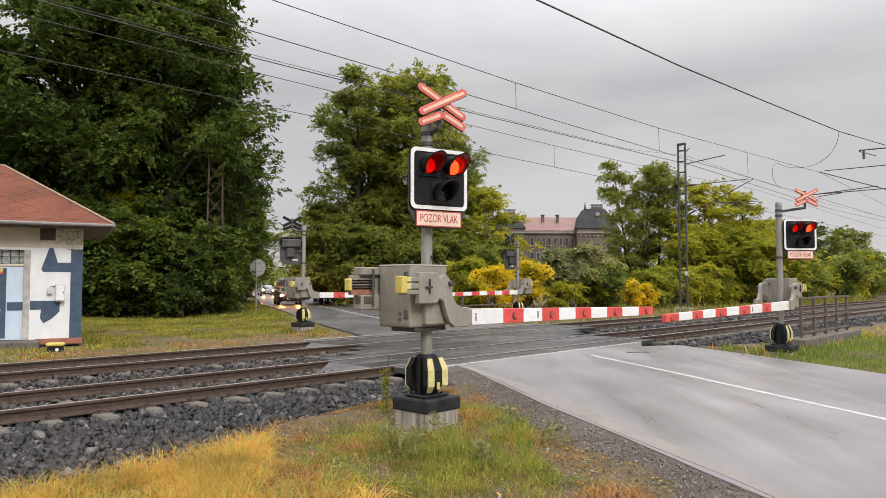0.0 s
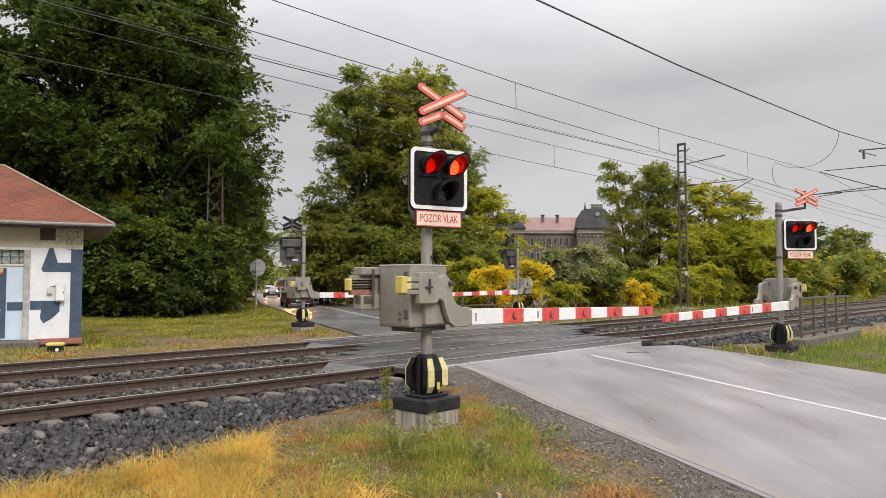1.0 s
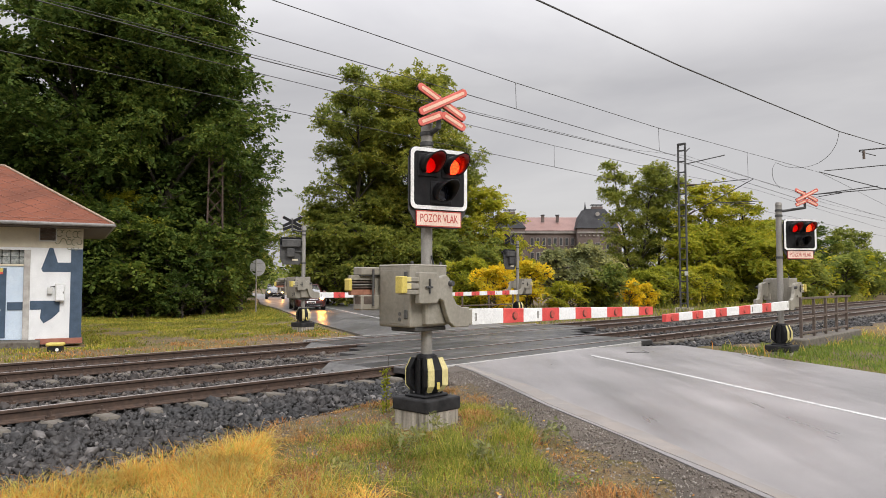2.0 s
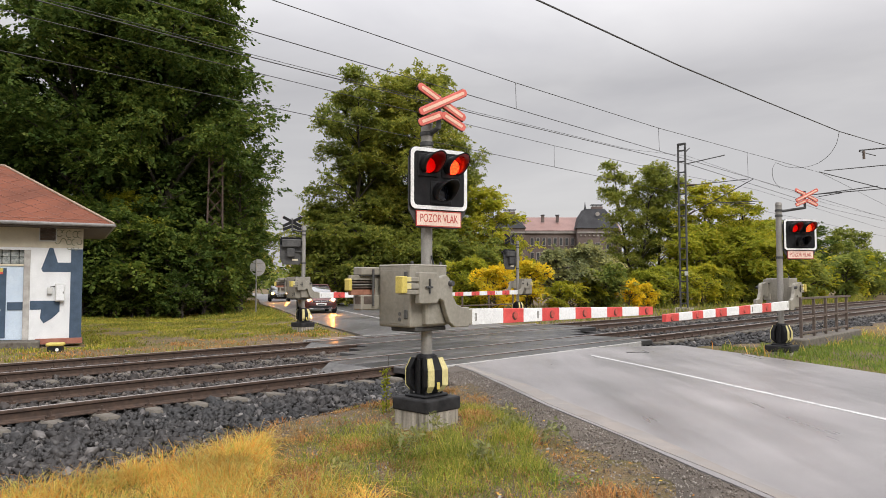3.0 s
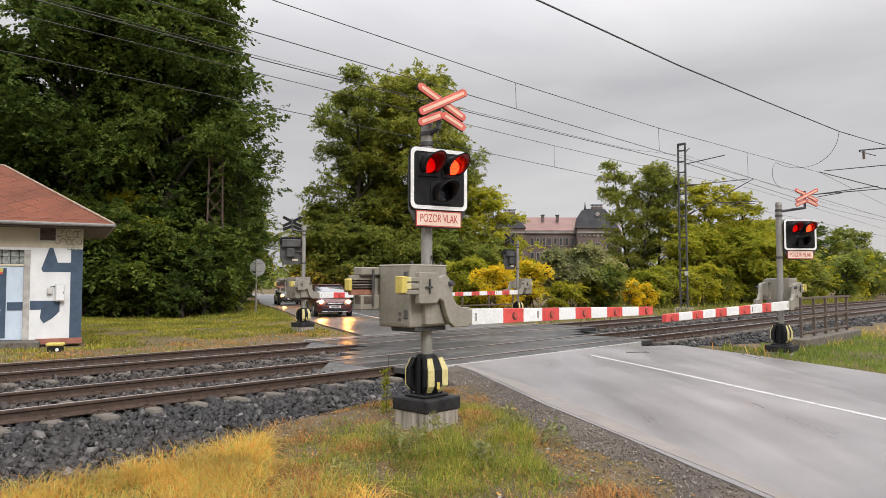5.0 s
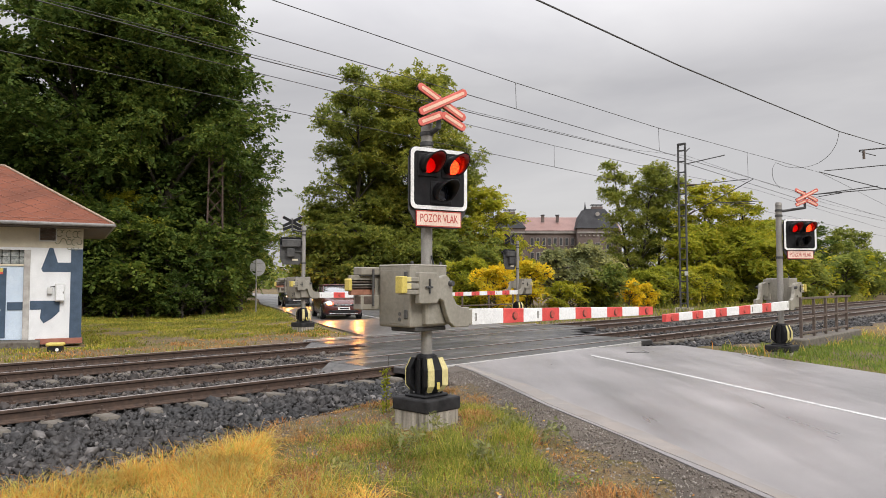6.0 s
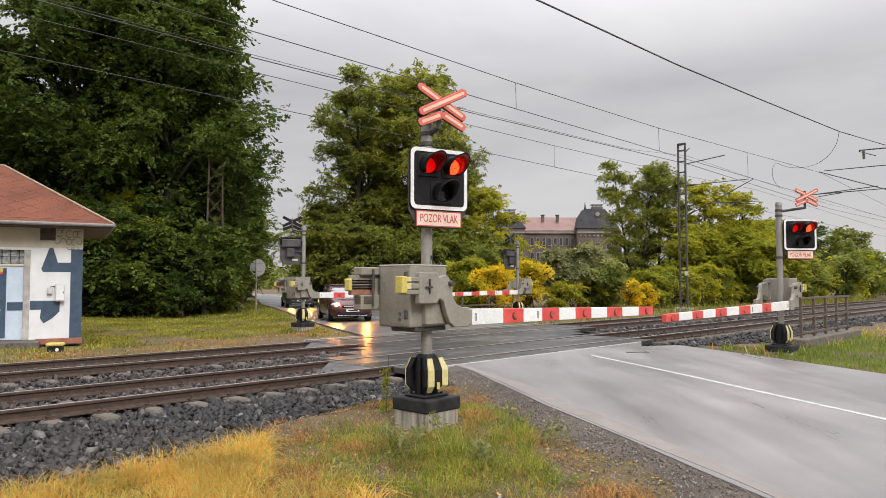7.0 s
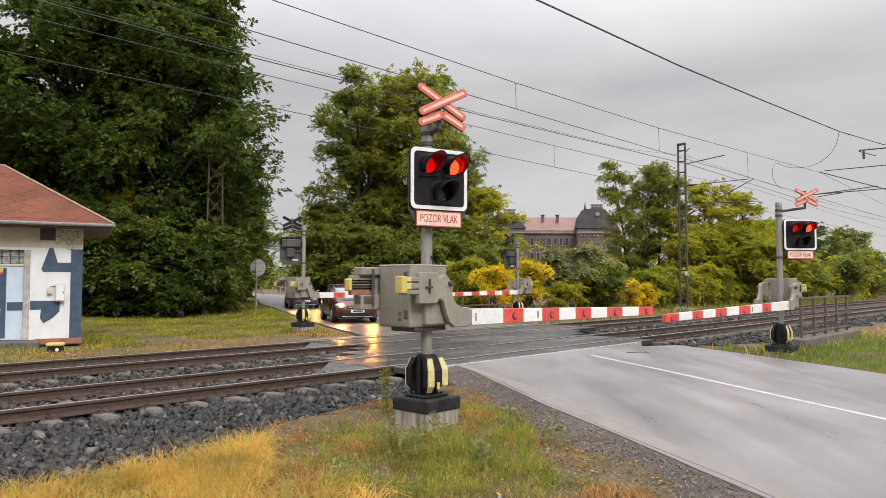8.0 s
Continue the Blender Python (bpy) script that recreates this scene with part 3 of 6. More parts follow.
def bed_places(n, s0, s1, t0, t1, seed):
    rng = np.random.default_rng(seed)
    s, t = rng.uniform(s0, s1, n), rng.uniform(t0, t1, n)
    z = np.interp(t, [p[0] for p in BED], [p[1] for p in BED])
    keep = np.ones(n, bool)
    for c in (10.335, 14.355):
        for off in (-0.755, 0.755):
            keep &= np.abs(t - c - off) > 0.085
    keep &= ~((t > 8.9) & (t < 11.9) & (s > 8.3) & (s < 18.0)) & ~((t > 12.4) & (t < 16.2) & (s > 11.0) & (s < 22.0))
    near_sleeper = np.abs((s + 12.19 + 0.305) % 0.61 - 0.305) < 0.135
    for c in (10.335, 14.355):
        keep &= ~((np.abs(t - c) < 1.27) & near_sleeper & (rng.random(n) < np.where(np.abs(t - 9.3) < 0.16, 0.96, 0.15)))
    at = s[:, None] * np.array(U)[None] + t[:, None] * np.array(N)[None]
    keep &= z > ground_height(at[:, 0], at[:, 1]) - 0.02
    s, t, z = s[keep], t[keep], z[keep]
    un = np.array(U)[None], np.array(N)[None]
    return s[:, None] * un[0] + t[:, None] * un[1] + np.stack([0 * s, 0 * s, z + rng.uniform(-0.03, 0.035, len(s))], -1)


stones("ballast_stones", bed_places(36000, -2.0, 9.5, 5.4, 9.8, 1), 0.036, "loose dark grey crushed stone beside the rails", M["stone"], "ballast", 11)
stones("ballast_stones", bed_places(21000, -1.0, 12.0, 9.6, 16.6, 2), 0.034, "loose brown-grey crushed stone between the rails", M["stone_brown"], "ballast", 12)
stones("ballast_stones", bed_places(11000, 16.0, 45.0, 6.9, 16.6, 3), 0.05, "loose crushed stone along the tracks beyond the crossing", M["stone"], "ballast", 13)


def build_deck():
    """Rubber panels between and beside the rails; each panel is a piece."""
    deck = thing("crossing_deck", "dark wet rubber panels between the rails of the crossing", "level crossing", at=pose(0, 0, 0, 0, 0, TRACK_TURN), kind="structure")
    rows = []
    for c, s0, s1 in ((10.335, 8.5, 18.0), (14.355, 11.0, 21.8)):
        rows += [(c - 0.69, c - 0.01, s0, s1), (c + 0.01, c + 0.69, s0, s1), (c - 1.34, c - 0.8, s0 + 0.3, s1 - 0.2), (c + 0.8, c + 1.34, s0 + 0.3, s1 - 0.2)]
    rows += [(11.70, 12.35, 9.8, 18.8), (12.36, 13.0, 10.6, 19.6)]
    meshes = {}
    for t0, t1, s0, s1 in rows:
        k = max(1, round((s1 - s0) / 1.2))
        step = (s1 - s0) / k
        key = (round(t1 - t0, 2), round(step, 2))
        if key not in meshes:
            own = box(step - 0.014, t1 - t0, 0.12, bevel=0.012)
            meshes[key] = mesh_of("panel", own)
            meshes[key].materials.append(M["rubber"])
        for i in range(k):
            part("panel", meshes[key], None, deck, at=pose(s0 + step * (i + 0.5), (t0 + t1) / 2, -0.072 + random.uniform(-0.002, 0.002)))
    part("edge_beam", box(7.9, 0.05, 0.2, (13.1, 8.95, -0.114), bevel=0.01), M["seam"], deck, "pale concrete edge beam")
    part("edge_beam", box(10.6, 0.07, 0.2, (16.6, 15.76, -0.112), bevel=0.01), M["seam"], deck)
    # sloping steel deflectors before the panels
    for c, s0 in ((10.335, 8.5), (14.355, 11.0)):
        bm = bmesh.new()
        vs = [bm.verts.new(p) for p in ((s0 - 0.4, c - 0.5, -0.17), (s0 - 0.4, c + 0.5, -0.17), (s0 - 0.02, c + 0.66, -0.02), (s0 - 0.02, c - 0.66, -0.02), (s0 - 0.02, c - 0.66, -0.17), (s0 - 0.02, c + 0.66, -0.17))]
        for f in ((0, 1, 2, 3), (0, 3, 4), (1, 5, 2), (3, 2, 5, 4), (0, 4, 5, 1)):
            bm.faces.new([vs[i] for i in f])
        part("deflector", bm, M["gutter_dark"], deck, "sloping grey steel deflector plate")


build_deck()


# ---------------------------------------------------------------- crossing signals with barriers
LIT = []


def fork_arm(side):
    """A curved lever: hub plate, neck and foot that holds the boom."""
    out = [(-0.30, 1.62), (-0.02, 1.62), (0.02, 1.56), (0.06, 1.58), (0.13, 1.60), (0.19, 1.55), (0.24, 1.36), (0.31, 1.26), (0.40, 1.225), (0.52, 1.225), (0.52, 1.0),
           (0.28, 1.0), (0.19, 1.06), (0.13, 1.17), (0.09, 1.30), (0.02, 1.33), (-0.02, 1.28), (-0.30, 1.28)]
    return plate_of([(x - 0.14, z) for x, z in out], 0.07, (0, side, 0), bevel=0.008)


def text_mesh(words, size, material):
    cu = bpy.data.curves.new("lettering", "FONT")
    cu.body, cu.size, cu.align_x, cu.align_y, cu.extrude = words, size, "CENTER", "CENTER", 0.0015
    ob = bpy.data.objects.new("lettering", cu)
    me = bpy.data.meshes.new_from_object(ob)
    bpy.data.objects.remove(ob)
    me.materials.append(material)
    return me


def hood(r, length):
    """A lamp visor: a tube open below, longer at its top."""
    bm = bmesh.new()
    rows = []
    for i in range(21):
        a = radians(-50 + 280 * i / 20)
        cut = 0.55 + 0.45 * max(0.0, math.sin(a)) if math.sin(a) > 0 else 0.55 + 0.35 * math.sin(a)
        c, s = math.cos(a), math.sin(a)
        rows.append([bm.verts.new((q * c, -y, q * s)) for q, y in ((r, 0), (r * 1.03, length * cut), (r * 0.95, length * cut), (r * 0.92, 0))])
    for a, b in zip(rows, rows[1:]):
        for k in range(4):
            bm.faces.new((a[k], a[(k + 1) % 4], b[(k + 1) % 4], b[k]))
    bm.faces.new(rows[0])
    bm.faces.new(rows[-1][::-1])
    bmesh.ops.recalc_face_normals(bm, faces=bm.faces)
    return bm


def lens_glass():
    m, nt, b = nodes_of("red_lens_glass")
    b.inputs["Base Color"].default_value = (0.7, 0.02, 0.012, 1)
    b.inputs["Roughness"].default_value = 0.12
    tr = nt.nodes.new("ShaderNodeBsdfTransparent")
    tr.inputs[0].default_value = (1.0, 0.5, 0.4, 1)
    ms = nt.nodes.new("ShaderNodeMixShader")
    ms.inputs[0].default_value = 0.82
    nt.links.new(b.outputs[0], ms.inputs[1])
    nt.links.new(tr.outputs[0], ms.inputs[2])
    nt.links.new(ms.outputs[0], nt.nodes["Material Output"].inputs[0])
    return m


M["lens_glass"] = lens_glass()


def dome(r, flat):
    bm = bmesh.new()
    bmesh.ops.create_uvsphere(bm, u_segments=20, v_segments=10, radius=r)
    bmesh.ops.scale(bm, vec=(1, flat, 1), verts=bm.verts)
    bmesh.ops.delete(bm, geom=[v for v in bm.verts if v.co.y > 0.002], context="VERTS")
    return bm


def signal_head(owner, at, lit):
    """Black board with white rim, two red lamps over a white one, warning plate and boxes behind."""
    board = part("signal_board", plate_of(round_rect(0.76, 0.71, 0.075), 0.035, bevel=0.004), M["matt"], owner, "black signal board with a white rim", at=at)
    rim = bmesh.new()
    o, i = round_rect(0.75, 0.70, 0.07), round_rect(0.665, 0.615, 0.045)
    vo = [rim.verts.new((x, -0.0225, z)) for x, z in o]
    vi = [rim.verts.new((x, -0.0225, z)) for x, z in i]
    wo = [rim.verts.new((x, -0.016, z)) for x, z in o]
    wi = [rim.verts.new((x, -0.016, z)) for x, z in i]
    n = len(o)
    for k in range(n):
        j = (k + 1) % n
        rim.faces.new((vo[k], vo[j], vi[j], vi[k]))
        rim.faces.new((vo[k], wo[k], wo[j], vo[j]))
        rim.faces.new((vi[k], vi[j], wi[j], wi[k]))
    bmesh.ops.recalc_face_normals(rim, faces=rim.faces)
    part("white_rim", rim, M["white"], board)
    part("backing_plate", plate_of([(-0.38, 0.1), (0.38, 0.1), (0.38, -0.36), (0.27, -0.56), (-0.27, -0.56), (-0.38, -0.36)], 0.02, (0, 0.03, 0), bevel=0.004), M["dark_steel"], board)
    part("lamp_housing", box(0.62, 0.15, 0.26, (0, 0.115, 0.15), bevel=0.02), M["dark_steel"], board, "dark grey lamp housing behind the board")
    part("lamp_housing", box(0.26, 0.15, 0.3, (0.02, 0.115, -0.16), bevel=0.02), M["dark_steel"], board)
    for x, z in ((-0.155, 0.15), (0.155, 0.15)):
        part("lamp_frame", box(0.26, 0.018, 0.26, (x, -0.026, z), bevel=0.006), M["black"], board)
        part("reflector", rod(0.088, 0.088, 0.008, 24, Matrix.Translation((x, -0.035, z)) @ pose(0, 0, 0, 90)), M["lens_off"], board, "red reflector with a faint added glow")
        d = dome(0.1, 0.45)
        d.transform(Matrix.Translation((x, -0.037, z)))
        part("lens", d, M["lens_glass"], board, "round red lens", smooth=True)
        h = hood(0.118, 0.31)
        h.transform(Matrix.Translation((x, -0.03, z)))
        part("hood", h, M["black"], board, "black visor over the lamp", smooth=True)
        # inner shell added to carry the painted red lamplight
        h = hood(0.1065, 0.30)
        h.transform(Matrix.Translation((x, -0.03, z)))
        part("hood_lining", h, M["hood_glow"], board, "visor inside coloured red like the lamp's light on it", smooth=True)
    part("lamp_frame", box(0.28, 0.018, 0.26, (0.015, -0.026, -0.155), bevel=0.006), M["black"], board)
    d = dome(0.1, 0.4)
    d.transform(Matrix.Translation((0.015, -0.037, -0.155)))
    part("lens", d, M["lens_dark"], board, "unlit dark lens", smooth=True)
    h = hood(0.118, 0.31)
    h.transform(Matrix.Translation((0.015, -0.03, -0.155)))
    part("hood", h, M["black"], board, "black visor over the lamp", smooth=True)
    sign = part("warning_plate", plate_of(round_rect(0.60, 0.18, 0.008), 0.008, (0, -0.005, -0.455)), M["sign_red"], board, "red-edged plate with red lettering")
    part("plate_face", plate_of(round_rect(0.575, 0.155, 0.006), 0.006, (0, -0.009, -0.455)), M["sign_face"], sign)
    words = text_mesh("POZOR VLAK", 0.118, M["sign_red"])
    words.transform(Matrix.Translation((0, -0.0135, -0.455)) @ pose(0, 0, 0, 90) @ Matrix.Diagonal((0.70, 1.12, 1, 1)))
    part("lettering", words, None, sign)
    part("label_plate", box(0.2, 0.008, 0.06, (-0.12, 0.045, -0.40)), M["cream"], board)
    if lit:
        disc = part("lit_lamp", rod(0.089, 0.089, 0.006, 24, pose(0, 0, 0, 90)), M["lens_on"], board, "glowing red lamp that flashes side to side")
        LIT.append(disc)
    return board


def cross_board(owner, at):
    cross = part("warning_cross", rod(0.02, 0.02, 0.05, 8, pose(0, 0.0, 0, 90)), M["dark_steel"], owner, "red and cream warning cross with a chevron", at=at)

    def slat(cx, cz, length, turn, y, cutl=0.0):
        m = pose(cx, y, cz, 0, turn, 0)
        ln, h = length / 2, 0.046
        part("slat", plate_of([(-ln, -h * 0.5), (-ln + 0.03, -h), (ln - 0.03, -h), (ln, -h * 0.5), (ln, h * 0.5), (ln - 0.03, h), (-ln + 0.03, h), (-ln, h * 0.5)], 0.02, m, bevel=0.004), M["cross_red"], cross)
        part("slat_back", plate_of(round_rect(length - 0.01, 0.1, 0.02, 2), 0.008, m @ Matrix.Translation((0, 0.0145, 0))), M["black"], cross)
        part("stripe", plate_of(round_rect(length - 0.09, 0.035, 0.01, 2), 0.006, m @ Matrix.Translation((0, -0.012, 0))), M["cross_cream"], cross)

    slat(0, 0, 0.70, 27, -0.03)
    slat(0, 0, 0.70, -27, -0.056)
    slat(-0.15, -0.205, 0.345, -24, -0.03)
    slat(0.15, -0.205, 0.345, 24, -0.034)


def barrier_signal(name, label, at, turn, boom, board_turn, board_off, cross_off, lit, cross_size=1.0, mirrored=False, marks=()):
    """Pole on a concrete foot with barrier drive, boom, signal board and cross. turn: heading of the boom."""
    own = thing(name, label, "level crossing barrier", at=Matrix.Translation(at) @ pose(0, 0, 0, 0, 0, turn), group="crossing barriers")
    foot = box(0.53, 0.53, 0.56, (0, 0, 0.1), bevel=0.02)
    part("concrete_foot", foot, M["concrete"], own, "streaked pale concrete foot")
    part("foot_cap", box(0.56, 0.56, 0.15, (0, 0, 0.335), bevel=0.02, seg=2), M["tar"], own, "black tarred cap")
    core = box(0.21, 0.2, 0.45, (0, 0, 0.63), bevel=0.015)
    box(0.27, 0.05, 0.4, (0, 0, 0.64), bevel=0.008, bm=core)
    box(0.38, 0.34, 0.035, (0, 0, 0.425), bevel=0.012, bm=core)
    rod(0.125, 0.11, 0.05, 16, Matrix.Translation((0, 0, 0.84)), core, bevel=0.012)
    for sx in (-1, 1):
        for sy in (-1, 1):
            rod(0.018, 0.018, 0.05, 6, Matrix.Translation((sx * 0.12, sy * 0.12, 0.44)), core)
    part("pole_shroud", core, M["black"], own, "black shroud round the pole foot")
    wing = ((0.125, 0.462, 0.12), (0.185, 0.54, 0.155), (0.185, 0.72, 0.155), (0.135, 0.85, 0.12))

    def band(x0, x1, lift, thick, sg):
        bm = bmesh.new()
        rows = []
        for y, z, hw in wing:
            rows.append([bm.verts.new((x, sg * (y + q), z)) for x, q in ((x0 * hw, lift), (x1 * hw, lift), (x1 * hw, lift - thick), (x0 * hw, lift - thick))])
        for a, b in zip(rows, rows[1:]):
            for k in range(4):
                bm.faces.new((a[k], a[(k + 1) % 4], b[(k + 1) % 4], b[k]))
        bm.faces.new(rows[0])
        bm.faces.new(rows[-1][::-1])
        bmesh.ops.recalc_face_normals(bm, faces=bm.faces)
        return bm

    for sg in (-1, 1):
        shell = part("shroud_wing", band(-1, 1, 0.0, 0.075, sg), M["black"], own)
        for x0, x1 in ((-1.03, -0.42), (0.42, 1.03)):
            part("yellow_marker", band(x0, x1, 0.006, 0.014, sg), M["yellow"], shell, "worn yellow marking strip")
        part("type_plate", box(0.05, 0.006, 0.08, (0, sg * 0.19, 0.54), bevel=0.002), M["yellow_box"], shell)
    part("pole", rod(0.066, 0.066, 2.78, 24, Matrix.Translation((0, 0, 0.8))), M["galv"], own, "grey steel pole", smooth=False)
    part("pole_cap", rod(0.075, 0.06, 0.07, 24, Matrix.Translation((0, 0, 3.56))), M["galv"], own)
    for z in (2.35, 3.3, 3.42):
        part("pole_clamp", rod(0.08, 0.08, 0.05, 20, Matrix.Translation((0, 0, z)), bevel=0.006), M["dark_steel"], own)
    # drive casing
    case = part("drive_casing", box(0.60, 0.52, 0.70, (-0.12, 0.10, 1.56), bevel=0.025, seg=2), M["grey_metal"], own, "warm grey steel drive casing")
    part("casing_lid", box(0.605, 0.525, 0.03, (-0.12, 0.10, 1.9), bevel=0.012), M["grey_metal"], case)
    part("side_bulge", box(0.44, 0.10, 0.5, (-0.02, -0.19, 1.48), bevel=0.02), M["grey_metal"], case)
    part("base_flange", box(0.5, 0.4, 0.05, (-0.08, 0.05, 1.185), bevel=0.01), M["dark_steel"], case)
    for z in (1.36, 1.78):
        part("latch", box(0.02, 0.05, 0.10, (-0.43, -0.1, z), bevel=0.006), M["dark_steel"], case)
    for z in (1.30, 1.36):
        part("hasp", rod(0.022, 0.022, 0.012, 10, pose(-0.432, 0.0, z, 0, 90, 0)), M["gutter_dark"], case)
    for dx in (-0.36, 0.1):
        part("lifting_eye", rod(0.02, 0.02, 0.016, 10, pose(dx, -0.12, 1.93, 90, 0, 0)), M["dark_steel"], case)
    part("cable", bar((-0.02, -0.13, 1.92), (0.0, -0.075, 2.02), 0.009, 6), M["black"], case)
    part("door_seam", box(0.006, 0.40, 0.60, (-0.4215, 0.12, 1.55), bevel=0.002), M["grey_metal"], case)
    # two levers with their weights
    for side, far in ((-0.29, 0), (0.43, 1)):
        arm = fork_arm(side)
        lever = part("lever", arm, M["grey_metal"], own, "curved grey lever of the boom")
        lever.location.z = 0.2
        sg = -1 if side < 0 else 1
        part("hub", rod(0.035, 0.03, 0.05, 12, Matrix.Translation((0.05, side + sg * 0.03, 1.5)) @ pose(0, 0, 0, 90 if sg < 0 else -90)), M["dark_steel"], lever)
        part("lock_bar", box(0.11, 0.02, 0.02, (-0.3, side + sg * 0.05, 1.46), bevel=0.004), M["dark_steel"], lever)
        part("lock_bar", box(0.02, 0.025, 0.16, (-0.29, side + sg * 0.048, 1.47), bevel=0.004), M["dark_steel"], lever)
        if far:
            for z, h, mat, ln in ((1.565, 0.055, "grey_metal", 0.42), (1.40, 0.06, "rust_bar", 0.42), (1.455, 0.016, "brown_steel", 0.4), (1.485, 0.016, "galv", 0.4), (1.515, 0.016, "brown_steel", 0.4)):
                part("weight_bar", box(ln, 0.05, h, (-0.58, side, z), bevel=0.004), M[mat], lever)
            part("weight_plate", box(0.38, 0.03, 0.2, (-0.57, side + 0.05, 1.48), bevel=0.004), M["brown_steel"], lever)
            part("weight", box(0.3, 0.15, 0.09, (-0.53, side, 1.64), bevel=0.008), M["grey_metal"], lever, "stacked counterweight plates")
            part("weight", box(0.28, 0.12, 0.03, (-0.53, side, 1.595), bevel=0.004), M["dark_steel"], lever)
            part("weight", box(0.3, 0.15, 0.17, (-0.53, side, 1.285), bevel=0.01), M["grey_metal"], lever)
            part("weight_recess", box(0.13, 0.012, 0.09, (-0.58, side - 0.072, 1.31), bevel=0.003), M["brown_steel"], lever)
            part("weight_recess", box(0.012, 0.1, 0.09, (-0.677, side - 0.01, 1.31), bevel=0.003), M["brown_steel"], lever)
            for dx, dy in ((-0.52, -0.09), (-0.48, 0.06)):
                part("weight_bolt", rod(0.014, 0.014, 0.42, 8, Matrix.Translation((dx, side + dy, 1.24))), M["dark_steel"], lever)
            part("bar_end", box(0.045, 0.1, 0.14, (-0.81, side, 1.485), bevel=0.012), M["yellow_box"], lever, "dull yellow end cap")
        else:
            for z, h in ((1.405, 0.045), (1.47, 0.06), (1.545, 0.05)):
                part("weight_bar", box(0.30, 0.05, h, (-0.56, side, z), bevel=0.006), M["grey_metal"], lever)
            part("bar_end", box(0.085, 0.11, 0.18, (-0.675, side, 1.485), bevel=0.008), M["yellow_box"], lever, "dull yellow end cap")
            for z, h in ((1.545, 0.052), (1.47, 0.062)):
                part("yellow_paint", box(0.1, 0.054, h, (-0.60, side, z), bevel=0.004), M["yellow"], lever, "yellow painted stretch of the bar")
    # boom in coloured lengths
    arm = part("boom", box(0.34, 0.06, 0.17, (0.30, -0.29, 1.31), bevel=0.008), M["grey_metal"], own, "red and white striped barrier boom")
    if not marks:
        marks = [0.433] + [1.017 + (boom - 0.63) / 9 * i for i in range(10)]
    for k, (a, b) in enumerate(zip(marks, marks[1:])):
        h0, h1 = (0.19 - 0.06 * (q - 0.385) / boom for q in (a, b))
        c0, c1 = (1.31 - 0.055 * (q - 0.385) / boom for q in (a, b))
        seg = plate_of([(a, c0 - h0 / 2), (b, c1 - h1 / 2), (b, c1 + h1 / 2), (a, c0 + h0 / 2)], 0.07, (0, -0.29, 0), bevel=0.004)
        red = k % 2 == 1
        length = part("boom_length", seg, M["red"] if red else M["white"], arm)
        if red:
            for sg in (-1, 1):
                part("reflector", rod(0.045, 0.04, 0.016, 14, Matrix.Translation(((a + b) / 2 + 0.03, -0.29 + sg * 0.034, (c0 + c1) / 2)) @ pose(0, 0, 0, 90 if sg < 0 else -90)), M["sign_red"], arm, "round red reflector")
                part("reflector_rim", rod(0.052, 0.052, 0.006, 14, Matrix.Translation(((a + b) / 2 + 0.022, -0.29 + sg * 0.034, (c0 + c1) / 2 - 0.004)) @ pose(0, 0, 0, 90 if sg < 0 else -90)), M["rail_side"], arm)
        elif k in (0, 2):
            q = a + 0.06 if k == 0 else b - 0.1
            slot = bmesh.new()
            for dx in (-0.011, 0.011):
                box(0.005, 0.008, 0.085, (q + dx, -0.327, (c0 + c1) / 2), bm=slot)
            for dz in (-0.042, 0.042):
                box(0.027, 0.008, 0.006, (q, -0.327, (c0 + c1) / 2 + dz), bm=slot)
            part("slotted_plate", slot, M["galv"], arm)
    # the opposite pattern carries its drive on the other side of the pole
    if mirrored:
        for ob in [o for o in own.children_recursive if o.type == "MESH"]:
            ob.data.transform(Matrix.Diagonal((1, -1, 1, 1)))
            ob.data.flip_normals()
            if ob == case or ob.parent == case:
                ob.data.transform(Matrix.Translation((-0.6, -0.1, 0)))
    # board and cross on brackets
    face = pose(0, 0, 0, 0, 0, board_turn - turn)
    off = Matrix.Translation(pose(0, 0, 0, 0, 0, -turn) @ Vector((*board_off, 2.89)))
    signal_head(own, off @ face, lit)
    for z in (2.75, 3.12):
        q = pose(0, 0, 0, 0, 0, -turn) @ Vector((*board_off, z))
        part("board_bracket", bar((0, 0, z), (q.x, q.y, z), 0.022, 8), M["dark_steel"], own)
    c = pose(0, 0, 0, 0, 0, -turn) @ Vector((*cross_off, 3.5))
    brk = bmesh.new()
    bar((0, 0, 3.42), (c.x, c.y, 3.50), 0.03, 8, brk)
    bar((c.x, c.y, 3.48), (c.x, c.y, 3.88), 0.028, 8, brk)
    part("cross_bracket", brk, M["dark_steel"], own)
    front = face @ Vector((0, -0.05, 0))
    cross_board(own, Matrix.Translation((c.x + front.x, c.y + front.y, 3.775)) @ face @ Matrix.Diagonal((cross_size, cross_size, cross_size, 1)))
    return own


barrier_signal("barrier_signal", "grey barrier drive with striped boom and lit red signal above", (-0.19, 8.2, -0.2), TRACK_TURN, 4.55, 31, (0.14, -0.14), (0.14, -0.12), True, marks=(0.433, 1.017, 1.432, 1.838, 2.232, 2.636, 3.05, 3.491, 3.943, 4.46, 4.937))
